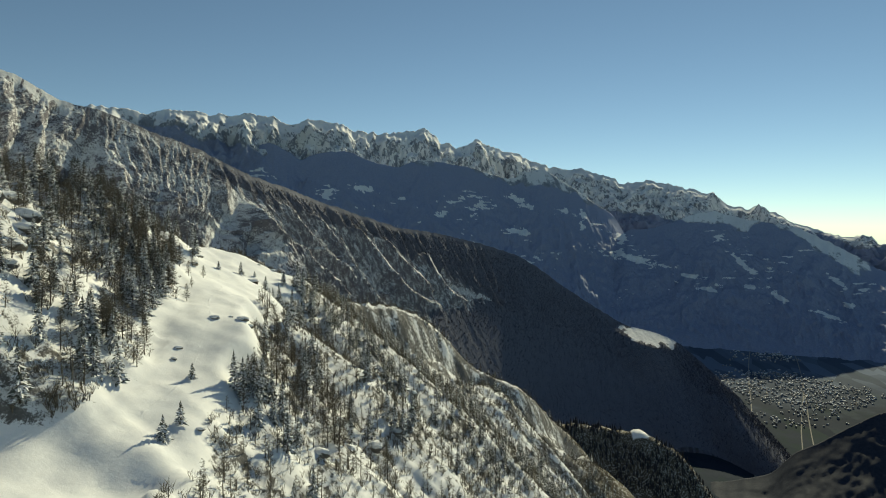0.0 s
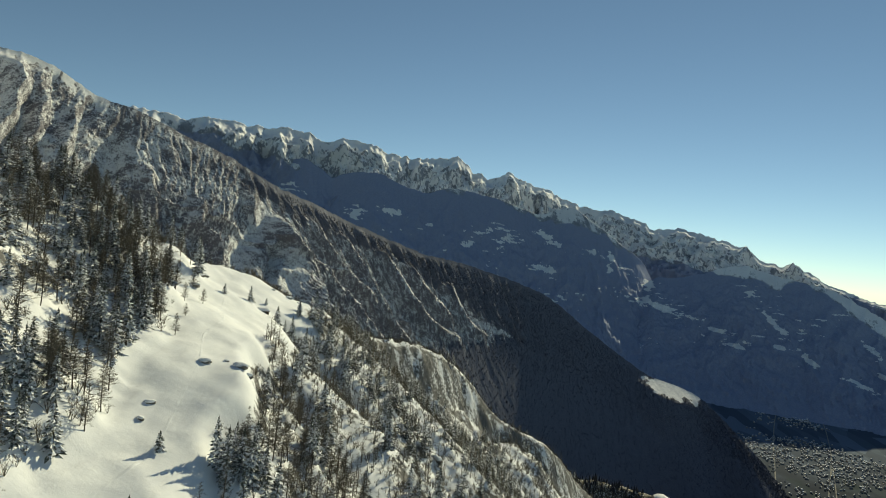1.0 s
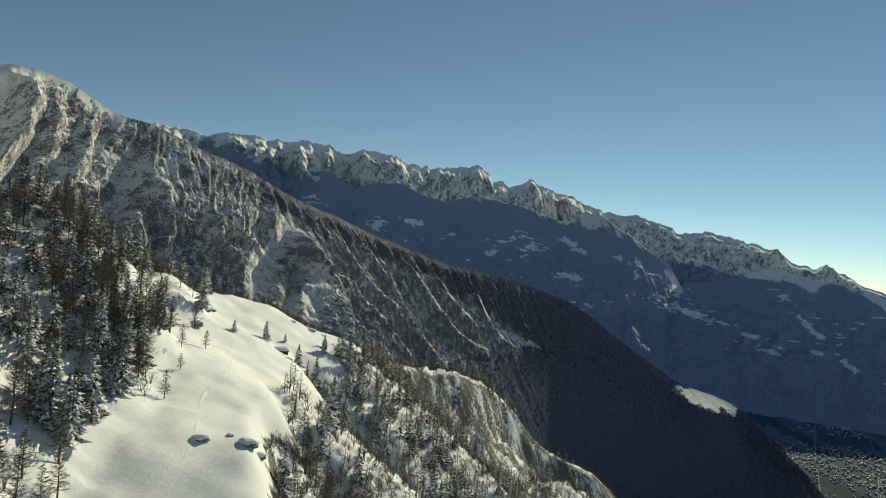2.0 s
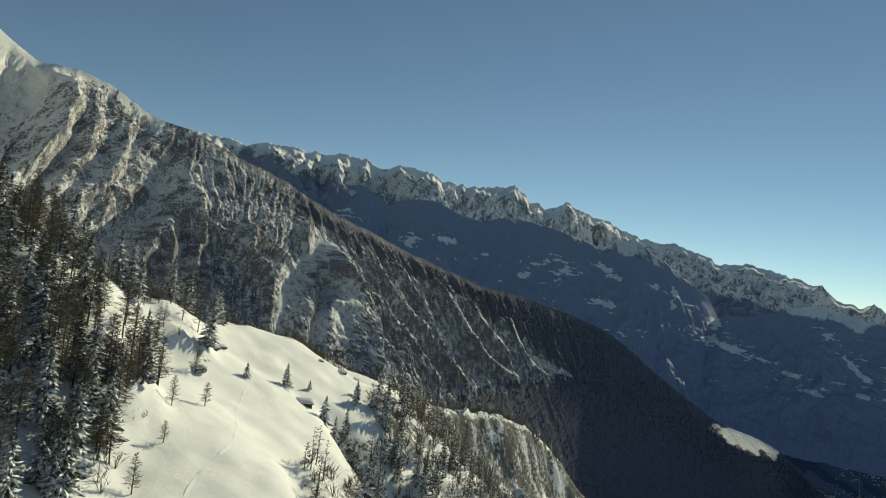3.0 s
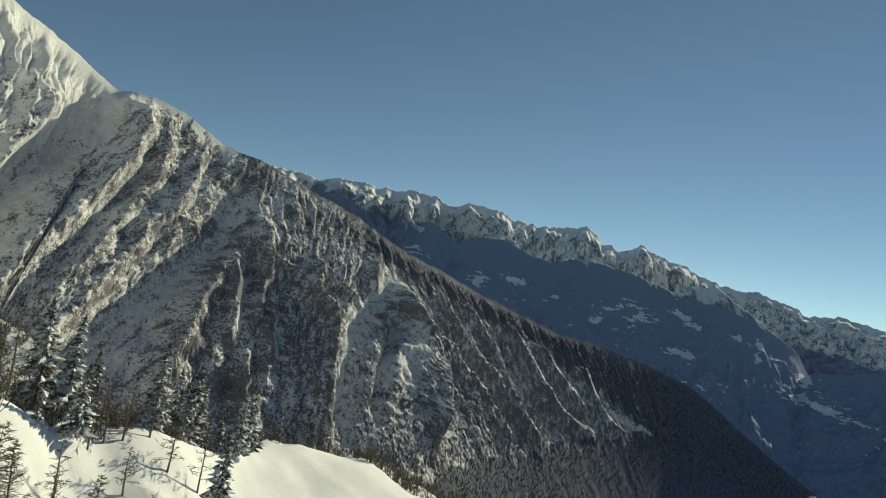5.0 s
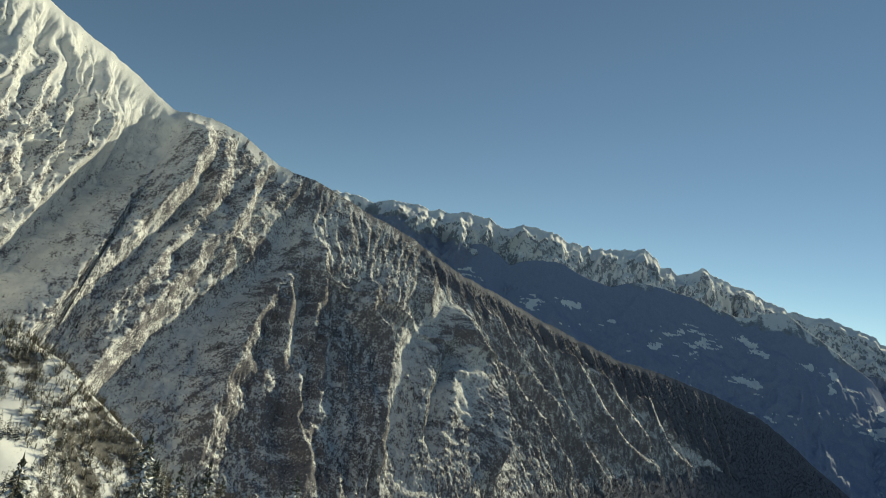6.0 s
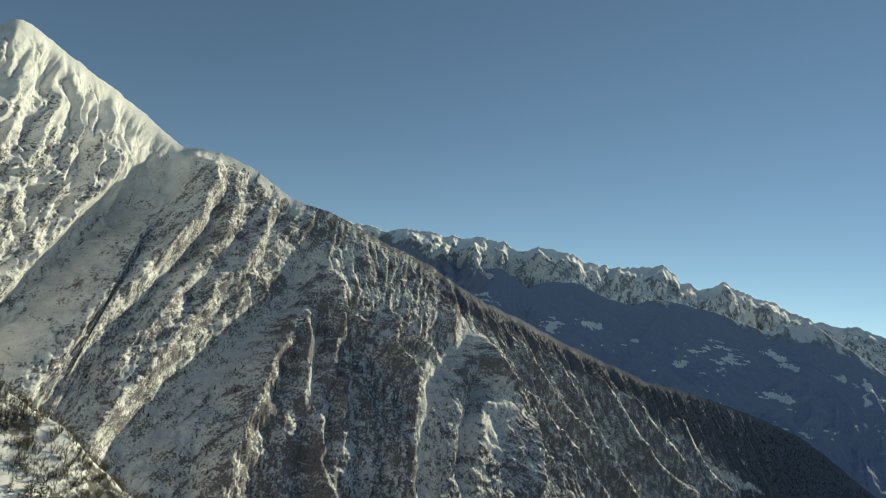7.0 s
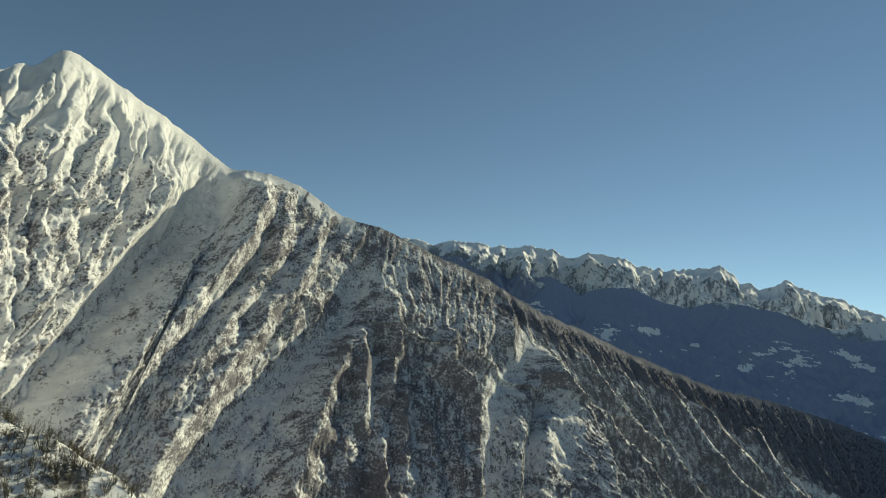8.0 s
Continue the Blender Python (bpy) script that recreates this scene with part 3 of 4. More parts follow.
def corridor(x, y):
    """How far the open snowfield reaches: 1 in its middle, 0 outside, the way across it and its half width."""
    mid = np.interp(y, [60, 100, 115, 165, 190, 215, 245, 275], [-66, -58, -54, -60, -67, -76, -80, -77])
    mid = mid + 3.5 * perlin(y / 17, y * 0 + 2.5, 161)
    half = np.interp(y, [60, 86, 116, 150, 190, 215, 245, 275], [30, 24, 9.5, 10, 12, 15, 17, 13]) * (1 + 0.6 * perlin(y / 13, (x > mid) * 5.0 + 1.5, 163)) * (1 + 0.32 * (x > mid) * smooth(205, 225, y))
    off = x - mid
    return 1 - smooth(0.55, 1.15, np.abs(off) / half), off, half


def cliff_part(d, y):
    """1 on the rocky face below the spur's crest, 0 outside."""
    return smooth(1, 4, d) * smooth(52, 36, d) * smooth(318, 350, y) * smooth(590, 540, y)


def crest_strip(d, y):
    """1 on the bare strip of snow along the upper crest, 0 outside."""
    return smooth(-4, -1, d) * smooth(9, 5, d) * smooth(180, 196, y) * smooth(268, 255, y)


def near_height(x, y):
    x, y = np.asarray(x, float), np.asarray(y, float)
    h, d = ridge_field(SPUR, x, y)
    side = np.clip(d, 0, None)
    z = h - 0.74 * side - 0.0009 * side ** 2 - 1.05 * np.clip(-d, 0, None) * (1 - np.exp(np.clip(d, None, 0) / 12))
    c, off, half = corridor(x, y)
    bed = 1 - smooth(0.6, 1.3, np.abs(off) / half)
    z = z - 6.0 * smooth(142, 112, y) * smooth(-82, -64, x)
    field = np.interp(y, [60, 96, 112, 141, 167, 192, 215, 233, 250, 264, 276], [553, 557.5, 562, 568.5, 576, 580, 582, 583, 585.5, 585, 581])
    tilt = np.interp(y, [60, 112, 141, 167, 192, 215, 233, 275], [0.42, 0.38, 0.30, 0.15, 0.38, 0.48, 0.50, 0.46])
    bank = field - tilt * off + 0.6 * np.clip(-off - 0.8 * half, 0, 200)
    gap = np.clip(0.5 + 0.5 * (z - bank) / 6.0, 0, 1)
    low_side = z * (1 - gap) + bank * gap - 6.0 * gap * (1 - gap)
    low_side = low_side + bed * np.clip(bank - low_side, 0, None)
    inside = np.where(off < 0, low_side, z + c * (bank - z))
    z = z + smooth(300, 275, y) * (inside - z)
    z = z + c * (0.9 * fbm(x / 9, y / 14, 3, 121) + 0.35 * np.clip(fbm(x / 3.2, y / 3.6, 2, 123), 0.1, 1))
    rough = (1 - c) * smooth(2, 20, np.abs(d))
    z = z + rough * (3.2 * (ridged(x / 34 + y / 120, y / 26, 5, 91) - 0.5) + 4.0 * fbm(x / 60, y / 60, 4, 95))
    z = z + (0.35 + 0.9 * (1 - c)) * fbm(x / 11, y / 11, 4, 99) * 0.8
    z = z + (1 - c) * 1.3 * np.clip(ridged(x / 9, y / 9, 4, 97) - 0.62, 0, 1) * 4 * smooth(-0.1, 0.25, fbm(x / 25, y / 25, 2, 98))
    z = z + smooth(40, 110, side) * 12 * (ridged((y + 0.3 * x) / 46, x / 150, 5, 103) - 0.5)
    z = z - cliff_part(d, y) * (18 * smooth(1.5, 15, d) + 6 * (ridged(d / 9 + y / 60, y / 12, 4, 105) - 0.5))
    z = z - 8 * np.exp(-((d - 40) / 13) ** 2) * smooth(285, 330, y) + 3 * np.exp(-((d - 75) / 18) ** 2) * smooth(285, 330, y)
    h2, d2 = ridge_field(SPUR2, x, y, 80)
    z2 = h2 - 0.75 * np.abs(d2) + 6 * fbm(x / 30, y / 30, 5, 107)
    h3, d3 = ridge_field(SPUR3, x, y, 60)
    z3 = h3 - 0.8 * np.abs(d3) + 10 * fbm(x / 40, y / 40, 5, 109)
    return np.maximum(np.maximum(z, z2), z3)


xs = np.concatenate([np.concatenate([np.arange(-560, -370, 6.0), np.arange(-370, -150, 2.5)]), np.arange(-150, 40, 1.25), np.arange(40, 120, 2.5), np.arange(120, 520, 8.0)])
ys = np.concatenate([np.arange(-160, 50, 6.0), np.arange(50, 300, 1.25), np.arange(300, 540, 2.0), np.arange(540, 1000, 8.0)])
X, Y = np.meshgrid(xs, ys)
Z = near_height(X, Y)
Z[0], Z[-1], Z[:, 0], Z[:, -1] = -40, -40, -40, -40
N = np.stack([X, Y, Z], -1)
flat = steepness(N)
open_snow, _, _ = corridor(X, Y)
hs, ds = ridge_field(SPUR, X, Y)
_, field_off, _ = corridor(X, Y)
rocky = smooth(10, 22, field_off) * smooth(90, 120, Y)
lower = smooth(500, 380, Z)
behind = smooth(0, -25, ds) * smooth(-110, -70, ds)
near_snow = np.maximum(open_snow * 1.3, 0.30 + 0.55 * smooth(0.38, 0.74, flat) + 0.45 * fbm(X / 16, Y / 16, 5, 111) - 0.4 * lower - 0.35 * behind - 0.3 * smooth(280, 330, Y) * smooth(4, 14, ds) * smooth(60, 40, ds) - 0.1 * smooth(280, 380, Y) - rocky * (0.10 + 0.5 * np.clip(fbm(X / 7, Y / 7, 4, 117), -0.1, 1)))
near_snow = near_snow - smooth(-170, -200, X) * (0.12 + 0.5 * fbm(X / 12, Y / 12, 4, 119))
bare_face, bare_strip = cliff_part(ds, Y), crest_strip(ds, Y)
near_snow = near_snow + bare_face * (0.44 - near_snow + 0.35 * (flat - 0.5) + 0.5 * fbm(X / 9, Y / 9, 5, 125)) + bare_strip * (1.0 - near_snow + 0.3 * fbm(X / 8, Y / 8, 4, 127))
near_wood = -0.3 - 0.8 * bare_face + 1.2 * lower + 0.25 * fbm(X / 20, Y / 20, 4, 113) + 0.35 * behind - open_snow
knoll = clearing(N, 272, 856, 322, 16, 115)
near_wood, near_snow = near_wood * (1 - knoll), np.maximum(near_snow, 1.4 * knoll)
slope = grid_mesh("near_slope", N, MAT_NEAR, {"snow": near_snow, "woods": near_wood})
tagged(slope, "steep snowy mountain slope with rocks and an open snowfield", "slope", kind="structure")


# ---- trees ----
def plain_material(name, dark, light, scale, roughness=0.85, snow=0.0):
    """Bark, needles, rock: two tones broken by noise, and snow caught on what faces up."""
    m, n, l = material(name, roughness)
    v = noise_node(n, l, scale, 4, 0.6)
    col = ramp(n, l, v, ((0.3, dark), (0.7, light)))
    info = n.new("ShaderNodeObjectInfo")
    col = mix(n, l, calc(n, l, "MULTIPLY", info.outputs["Random"], 0.35), col, dark)
    if snow:
        geo = n.new("ShaderNodeNewGeometry")
        sep = n.new("ShaderNodeSeparateXYZ")
        l.new(geo.outputs["Normal"], sep.inputs[0])
        up = calc(n, l, "MULTIPLY", calc(n, l, "ABSOLUTE", sep.outputs[2]), noise_node(n, l, scale * 0.7, 3, 0.6))
        s = n.new("ShaderNodeMapRange")
        s.inputs["From Min"].default_value, s.inputs["From Max"].default_value = 0.52 - snow * 0.3, 0.62 - snow * 0.3
        l.new(up, s.inputs["Value"])
        col = mix(n, l, s.outputs[0], col, (0.78, 0.79, 0.82))
    l.new(col, n["Principled BSDF"].inputs["Base Color"])
    return m


MAT_BARK = plain_material("bark", (0.05, 0.042, 0.036), (0.13, 0.11, 0.09), 6.0)
MAT_NEEDLE = plain_material("needles", (0.058, 0.066, 0.057), (0.135, 0.14, 0.115), 2.5, snow=0.68)
MAT_TWIG = plain_material("twigs", (0.105, 0.094, 0.078), (0.23, 0.205, 0.165), 3.0, snow=0.12)
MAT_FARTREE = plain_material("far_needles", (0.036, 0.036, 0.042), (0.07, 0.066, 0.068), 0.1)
# blue-grey to go with the flank's woods, haze mixed into the twig colour
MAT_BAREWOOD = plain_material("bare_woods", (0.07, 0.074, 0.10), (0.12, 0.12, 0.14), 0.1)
MAT_SCRUB = plain_material("scrub", (0.12, 0.105, 0.105), (0.22, 0.195, 0.19), 0.3, snow=0.1)
MAT_ROCK = plain_material("rock", (0.10, 0.095, 0.085), (0.27, 0.25, 0.22), 1.5, snow=0.5)


def mesh_of(name, verts, faces, mat):
    me = bpy.data.meshes.new(name)
    me.from_pydata(verts, [], faces)
    me.materials.append(mat)
    return me


def stick(verts, faces, a, b, ra, rb, sides=5):
    """A tapered round piece from a to b."""
    a, b = Vector(a), Vector(b)
    q = (b - a).to_track_quat("Z", "Y")
    k = len(verts)
    for p, r in ((a, ra), (b, rb)):
        for i in range(sides):
            w = 2 * math.pi * i / sides
            verts.append(tuple(p + q @ Vector((r * math.cos(w), r * math.sin(w), 0))))
    for i in range(sides):
        j = (i + 1) % sides
        faces.append((k + i, k + j, k + sides + j, k + sides + i))


def spruce_meshes(rng, height, width, whorls):
    tv, tf, cv, cf = [], [], [], []
    z = -0.8
    for k in range(4):
        z2 = z + (height + 0.5) / 4
        stick(tv, tf, (0, 0, z), (0, 0, z2), 0.16 * (1 - k / 4.4), 0.16 * (1 - (k + 1) / 4.4), 6)
        z = z2
    count = whorls * 8
    for w in range(count):
        s = (w + rng.uniform(-3, 3)) / count
        s = min(max(s, 0.0), 0.985)
        zz = height * (0.07 + 0.92 * s)
        reach = width * (1 - s) ** 0.8 + 0.08
        w0 = w * 2.39996 + rng.uniform(-0.5, 0.5)
        r = reach * rng.choice((0.6, 0.8, 0.95, 1.0, 1.1, 1.25))
        droop = r * rng.uniform(0.15, 0.6)
        half = r * rng.uniform(0.13, 0.24) + 0.05
        d, n = Vector((math.cos(w0), math.sin(w0), 0)), Vector((-math.sin(w0), math.cos(w0), 0))
        base = Vector((0, 0, zz))
        k = len(cv)
        mid, tip = base + d * r * 0.55 + Vector((0, 0, -droop * 0.35)), base + d * r + Vector((0, 0, -droop * 0.85))
        sag = Vector((0, 0, -half * rng.uniform(0.3, 0.9)))
        for p in (base, mid + n * half + sag, mid + Vector((0, 0, 0.05)), mid - n * half + sag, tip, base + Vector((0, 0, -0.3)) + d * r * 0.3):
            cv.append(tuple(p))
        cf += [(k, k + 1, k + 2), (k, k + 2, k + 3), (k + 1, k + 4, k + 2), (k + 2, k + 4, k + 3), (k + 5, k + 3, k + 4, k + 1)]
    k = len(cv)
    cv += [(0.10, 0, height * 0.93), (-0.05, 0.09, height * 0.93), (-0.05, -0.09, height * 0.93), (0, 0, height * 1.04)]
    cf += [(k, k + 1, k + 3), (k + 1, k + 2, k + 3), (k + 2, k, k + 3)]
    return mesh_of("trunk", tv, tf, MAT_BARK), mesh_of("crown", cv, cf, MAT_NEEDLE)


def larch_meshes(rng, height, width, arms, twigs=20, thick=0.028):
    tv, tf, cv, cf = [], [], [], []
    z, x, y = -0.6, 0.0, 0.0
    pts = []
    for k in range(5):
        pts.append((x, y, z))
        z += (height + 0.4) / 4
        x, y = x + rng.uniform(-0.1, 0.1), y + rng.uniform(-0.1, 0.1)
    for k in range(4):
        stick(tv, tf, pts[k], pts[k + 1], 0.13 * (1 - k / 4.3), 0.13 * (1 - (k + 1) / 4.3), 5)
    for a in range(arms):
        s = (a + 0.5) / arms
        zz = height * (0.16 + 0.82 * s)
        w0 = a * 2.4 + rng.uniform(-0.4, 0.4)
        r = (width * (1 - s) ** 0.7 + 0.15) * rng.uniform(0.6, 1.15)
        d = Vector((math.cos(w0), math.sin(w0), 0))
        p0 = Vector((0, 0, zz))
        p1 = p0 + d * r * 0.55 + Vector((0, 0, r * rng.uniform(-0.12, 0.16)))
        p2 = p0 + d * r + Vector((0, 0, r * rng.uniform(-0.05, 0.42)))
        stick(cv, cf, p0, p1, 0.035, 0.026, 3)
        stick(cv, cf, p1, p2, 0.026, 0.010, 3)
        for _ in range(twigs):
            q = p0.lerp(p2, rng.uniform(0.2, 1.0))
            e = q + Vector((rng.uniform(-1, 1), rng.uniform(-1, 1), rng.uniform(-0.6, 0.7))) * (0.25 + r * 0.30)
            side = Vector((rng.uniform(-1, 1), rng.uniform(-1, 1), rng.uniform(-1, 1))).normalized() * thick
            k = len(cv)
            cv += [tuple(q + side), tuple(q - side), tuple(e)]
            cf.append((k, k + 1, k + 2))
    return mesh_of("trunk", tv, tf, MAT_BARK), mesh_of("crown", cv, cf, MAT_TWIG)


def tree_thing(name, label, group, meshes):
    top = new(name)
    for me in meshes:
        p = new(me.name, me)
        p.parent = top
    return tagged(top, label, "tree", group)


rng = random.Random(7)
SPRUCE = [spruce_meshes(rng, h, w, n) for h, w, n in ((8.4, 1.9, 17), (7.0, 1.8, 15), (9.4, 2.0, 19), (5.0, 1.6, 11), (3.4, 1.25, 9), (7.8, 1.6, 17))]
LARCH = [larch_meshes(rng, h, w, n) for h, w, n in ((8.0, 1.8, 56), (6.5, 1.6, 48), (5.0, 1.5, 40), (9.0, 2.1, 60))]


def ground_at(x, y):
    return float(near_height(np.array([x]), np.array([y]))[0])


def wood_density(x, y):
    """Spruces stand in groups, and nothing stands on the open snowfield."""
    c, off, _ = corridor(x, y)
    h, d = ridge_field(SPUR, x, y)
    clumps = fbm(x / 24, y / 24, 3, 131)
    left = smooth(4, 12, -off) * smooth(97, 112, y) * 0.95
    gully = smooth(8, 16, off) * smooth(225, 245, y) * smooth(360, 320, y) * 0.6
    low = smooth(6, 14, off) * 0.10 + 0.7 * np.exp(-((x + 43) / 7) ** 2 - ((y - 138) / 9) ** 2) + 0.6 * np.exp(-((x + 36) / 8) ** 2 - ((y - 182) / 14) ** 2) + 0.35 * np.exp(-((x + 20) / 14) ** 2 - ((y - 270) / 50) ** 2) + 0.35 * smooth(15, 35, d) * smooth(400, 470, y)
    bald = (1 - 0.9 * np.exp(-((x + 97) / 12) ** 2 - ((y - 142) / 20) ** 2)) * (1 - 0.75 * crest_strip(d, y)) * (1 - 0.75 * np.exp(-((x + 84) / 7) ** 2 - ((y - 178) / 9) ** 2)) * (1 - 0.93 * cliff_part(d, y))
    return bald * np.clip((left + gully + low) * (0.95 + 2.2 * clumps), 0, 1) * (c < 0.25) * smooth(-16, -4, d)


pick = np.random.RandomState(21)
n_try = 42000
tx, ty = pick.uniform(-135, 120, n_try), pick.uniform(50, 590, n_try)
dens = wood_density(tx, ty)
chance = pick.rand(n_try)
_, t_off, _ = corridor(tx, ty)
crest_wood = smooth(-7, -13, t_off) * smooth(165, 185, ty) * smooth(265, 240, ty)
bare = np.maximum(0.75 * crest_strip(ridge_field(SPUR, tx, ty)[1], ty), cliff_part(ridge_field(SPUR, tx, ty)[1], ty))
keep = chance < dens * 0.19 * (1 + 0.4 * crest_wood)
spots = np.stack([tx[keep], ty[keep]], 1)
ch, coff, _ = corridor(tx, ty)
hh, dd = ridge_field(SPUR, tx, ty)
scrub_keep = (ch < 0.15) & (dd > -18) & (pick.rand(n_try) < 0.05 + 0.12 * np.exp(-((tx + 66) / 8) ** 2 - ((ty - 109) / 5) ** 2) + 0.03 * (dd < 6) + 0.16 * smooth(4, 12, -coff) * smooth(97, 112, ty) + 0.13 * smooth(8, 16, coff) * (ty < 330) + 0.34 * crest_wood) & (pick.rand(n_try) > np.maximum(0.92 * bare, 0.85 * np.exp(-((tx + 97) / 13) ** 2 - ((ty - 140) / 22) ** 2)))
scrub_spots = np.stack([tx[scrub_keep], ty[scrub_keep]], 1)


def plant(kind, spots, name, label, group, limit, sizes, seed):
    """Separate trees up to the limit, nearest first; returns the places left over."""
    r = random.Random(seed)
    order = sorted(range(len(spots)), key=lambda i: abs(spots[i][1] - 165) + 0.8 * abs(spots[i][0] + 76))
    firsts = {}
    zs = near_height(np.array([s[0] for s in spots]), np.array([s[1] for s in spots]))
    for i in order[:limit]:
        k = r.choice(sizes)
        m = pose(spots[i][0], spots[i][1], zs[i], r.uniform(-2, 2), r.uniform(-2, 2), r.uniform(0, 360)) @ Matrix.Diagonal((*[r.uniform(0.85, 1.25)] * 3, 1))
        if k not in firsts:
            firsts[k] = tree_thing(name, label, group, kind[k])
            firsts[k].matrix_basis = m
        else:
            t = copy_thing(firsts[k], m)
            t.scale = m.to_scale()
    return [spots[i] for i in order[limit:]]


rest_spruce = plant(SPRUCE, list(spots), "spruce_tree", "dark green spruce dusted with snow on the slope", "spruces on the slope", 292, [0, 1, 2, 2, 5, 0, 3], 3)
rest_larch = plant(LARCH, list(scrub_spots), "larch_tree", "bare brown larch with thin twigs on the snowy slope", "larches on the slope", 290, [0, 1, 2, 3], 4)


# ---- the joined woods ----
def scatter(name, label, places, protos, sizes, mat, seed):
    """Many small trees joined into one mesh. places: rows of x, y, z; protos: (points, triangles)."""
    r = np.random.RandomState(seed)
    allv, allf, base = [], [], 0
    which = r.randint(0, len(protos), len(places))
    turn = r.rand(len(places)) * 2 * np.pi
    size = sizes[0] + (sizes[1] - sizes[0]) * r.rand(len(places))
    for k, (pv, pf) in enumerate(protos):
        sel = np.where(which == k)[0]
        if not len(sel):
            continue
        c, s = np.cos(turn[sel])[:, None], np.sin(turn[sel])[:, None]
        px, py, pz = pv[:, 0][None], pv[:, 1][None], pv[:, 2][None]
        sz = size[sel][:, None]
        v = np.stack([(px * c - py * s) * sz + places[sel, 0][:, None], (px * s + py * c) * sz + places[sel, 1][:, None], pz * sz + places[sel, 2][:, None]], -1)
        f = pf[None] + (np.arange(len(sel)) * len(pv))[:, None, None] + base
        allv.append(v.reshape(-1, 3))
        allf.append(f.reshape(-1, 3))
        base += len(sel) * len(pv)
    v, f = np.concatenate(allv), np.concatenate(allf)
    me = bpy.data.meshes.new(name)
    me.vertices.add(len(v))
    me.vertices.foreach_set("co", v.reshape(-1).astype(np.float32))
    me.loops.add(len(f) * 3)
    me.loops.foreach_set("vertex_index", f.reshape(-1).astype(np.int32))
    me.polygons.add(len(f))
    me.polygons.foreach_set("loop_start", np.arange(0, len(f) * 3, 3, dtype=np.int32))
    me.update(calc_edges=True)
    me.materials.append(mat)
    return tagged(new(name, me), label, "woods", kind="stuff")


def triangles(meshes):
    """The points and triangles of some meshes together."""
    vs, fs, base = [], [], 0
    for me in meshes:
        vs += [tuple(v.co) for v in me.vertices]
        for p in me.polygons:
            q = list(p.vertices)
            fs += [(q[0] + base, q[i] + base, q[i + 1] + base) for i in range(1, len(q) - 1)]
        base += len(me.vertices)
    return np.array(vs), np.array(fs)


def rough_conifer(seed, tiers=4):
    """A small conifer, 1 m high, of ragged tiers."""
    r = np.random.RandomState(seed)
    v, f = [], []
    for k in range(tiers):
        z0, z1 = k / tiers * 0.85, min(1.0, (k + 2.0) / (tiers + 0.6))
        rad = 0.23 * (1 - k / (tiers + 0.4))
        b = len(v)
        for i in range(5):
            w = 2 * np.pi * i / 5 + k
            q = rad * r.uniform(0.65, 1.25)
            v.append((q * np.cos(w), q * np.sin(w), z0 + r.uniform(-0.04, 0.04)))
        v.append((0, 0, z1))
        f += [(b + i, b + (i + 1) % 5, b + 5) for i in range(5)]
    return np.array(v), np.array(f)


def rough_broadleaf(seed, stems=9):
    """A bare bush, 1 m high: upright twigs that fan out."""
    r = np.random.RandomState(seed)
    v, f = [], []
    for _ in range(stems):
        w, lean = r.rand() * 2 * np.pi, r.uniform(0.1, 0.6)
        x, y, z = lean * np.cos(w), lean * np.sin(w), r.uniform(0.6, 1.0)
        for j in range(3):
            t0 = 0.0 if j == 0 else r.uniform(0.3, 0.7)
            a = np.array((x * t0, y * t0, z * t0))
            e = np.array((x, y, z)) if j == 0 else a + np.array((r.uniform(-0.3, 0.3), r.uniform(-0.3, 0.3), r.uniform(0.15, 0.4)))
            b = len(v)
            side = np.array((-np.sin(w + j), np.cos(w + j), 0)) * 0.022
            v += [tuple(a + side), tuple(a - side), tuple(e)]
            f.append((b, b + 1, b + 2))
    return np.array(v), np.array(f)


LIGHT_SPRUCE = [triangles(spruce_meshes(rng, h, w, 8)) for h, w in ((9.0, 1.9), (7.4, 1.8), (8.2, 1.5))]
LIGHT_LARCH = [triangles(larch_meshes(rng, h, w, 20, 10, 0.045)) for h, w in ((8.0, 1.7), (6.5, 1.5), (5.0, 1.4))]
CONIFERS = [rough_conifer(k) for k in range(5)]
BUSHES = [rough_broadleaf(k, 7) for k in range(5)]
if rest_spruce:
    q = np.array(rest_spruce)
    scatter("spruce_wood", "dark spruces dusted with snow on the far part of the slope", np.column_stack([q, near_height(q[:, 0], q[:, 1])]), LIGHT_SPRUCE, (0.7, 1.05), MAT_NEEDLE, 31)
if rest_larch:
    q = np.array(rest_larch)
    scatter("larch_wood", "bare brown larches on the far part of the slope", np.column_stack([q, near_height(q[:, 0], q[:, 1])]), LIGHT_LARCH, (0.7, 1.05), MAT_TWIG, 32)
bx, by = pick.uniform(-135, 130, 40000), pick.uniform(55, 600, 40000)
bx[:500], by[:500] = pick.normal(-67, 6, 500), pick.normal(107, 5, 500)
bc, boff, _ = corridor(bx, by)
bh, bd = ridge_field(SPUR, bx, by)
ok = (bc < 0.3) & (bd > -22) & (pick.rand(40000) > 0.9 * np.maximum(crest_strip(bd, by), cliff_part(bd, by))) & (pick.rand(40000) < 0.15 + 0.6 * smooth(8, 16, boff) + 0.75 * smooth(-0.15, 0.25, fbm(bx / 20, by / 20, 4, 113)))
scatter("brushwood", "bare brown brushwood sticking out of the snow", np.column_stack([bx[ok], by[ok], near_height(bx[ok], by[ok]) - 0.1]), BUSHES, (1.0, 3.4), MAT_TWIG, 33)
# brown scrub on the far side of the spur, its tops above the crest
ex, ey = pick.uniform(-150, 20, 60000), pick.uniform(180, 470, 60000)
ed = ridge_field(SPUR, ex, ey)[1]
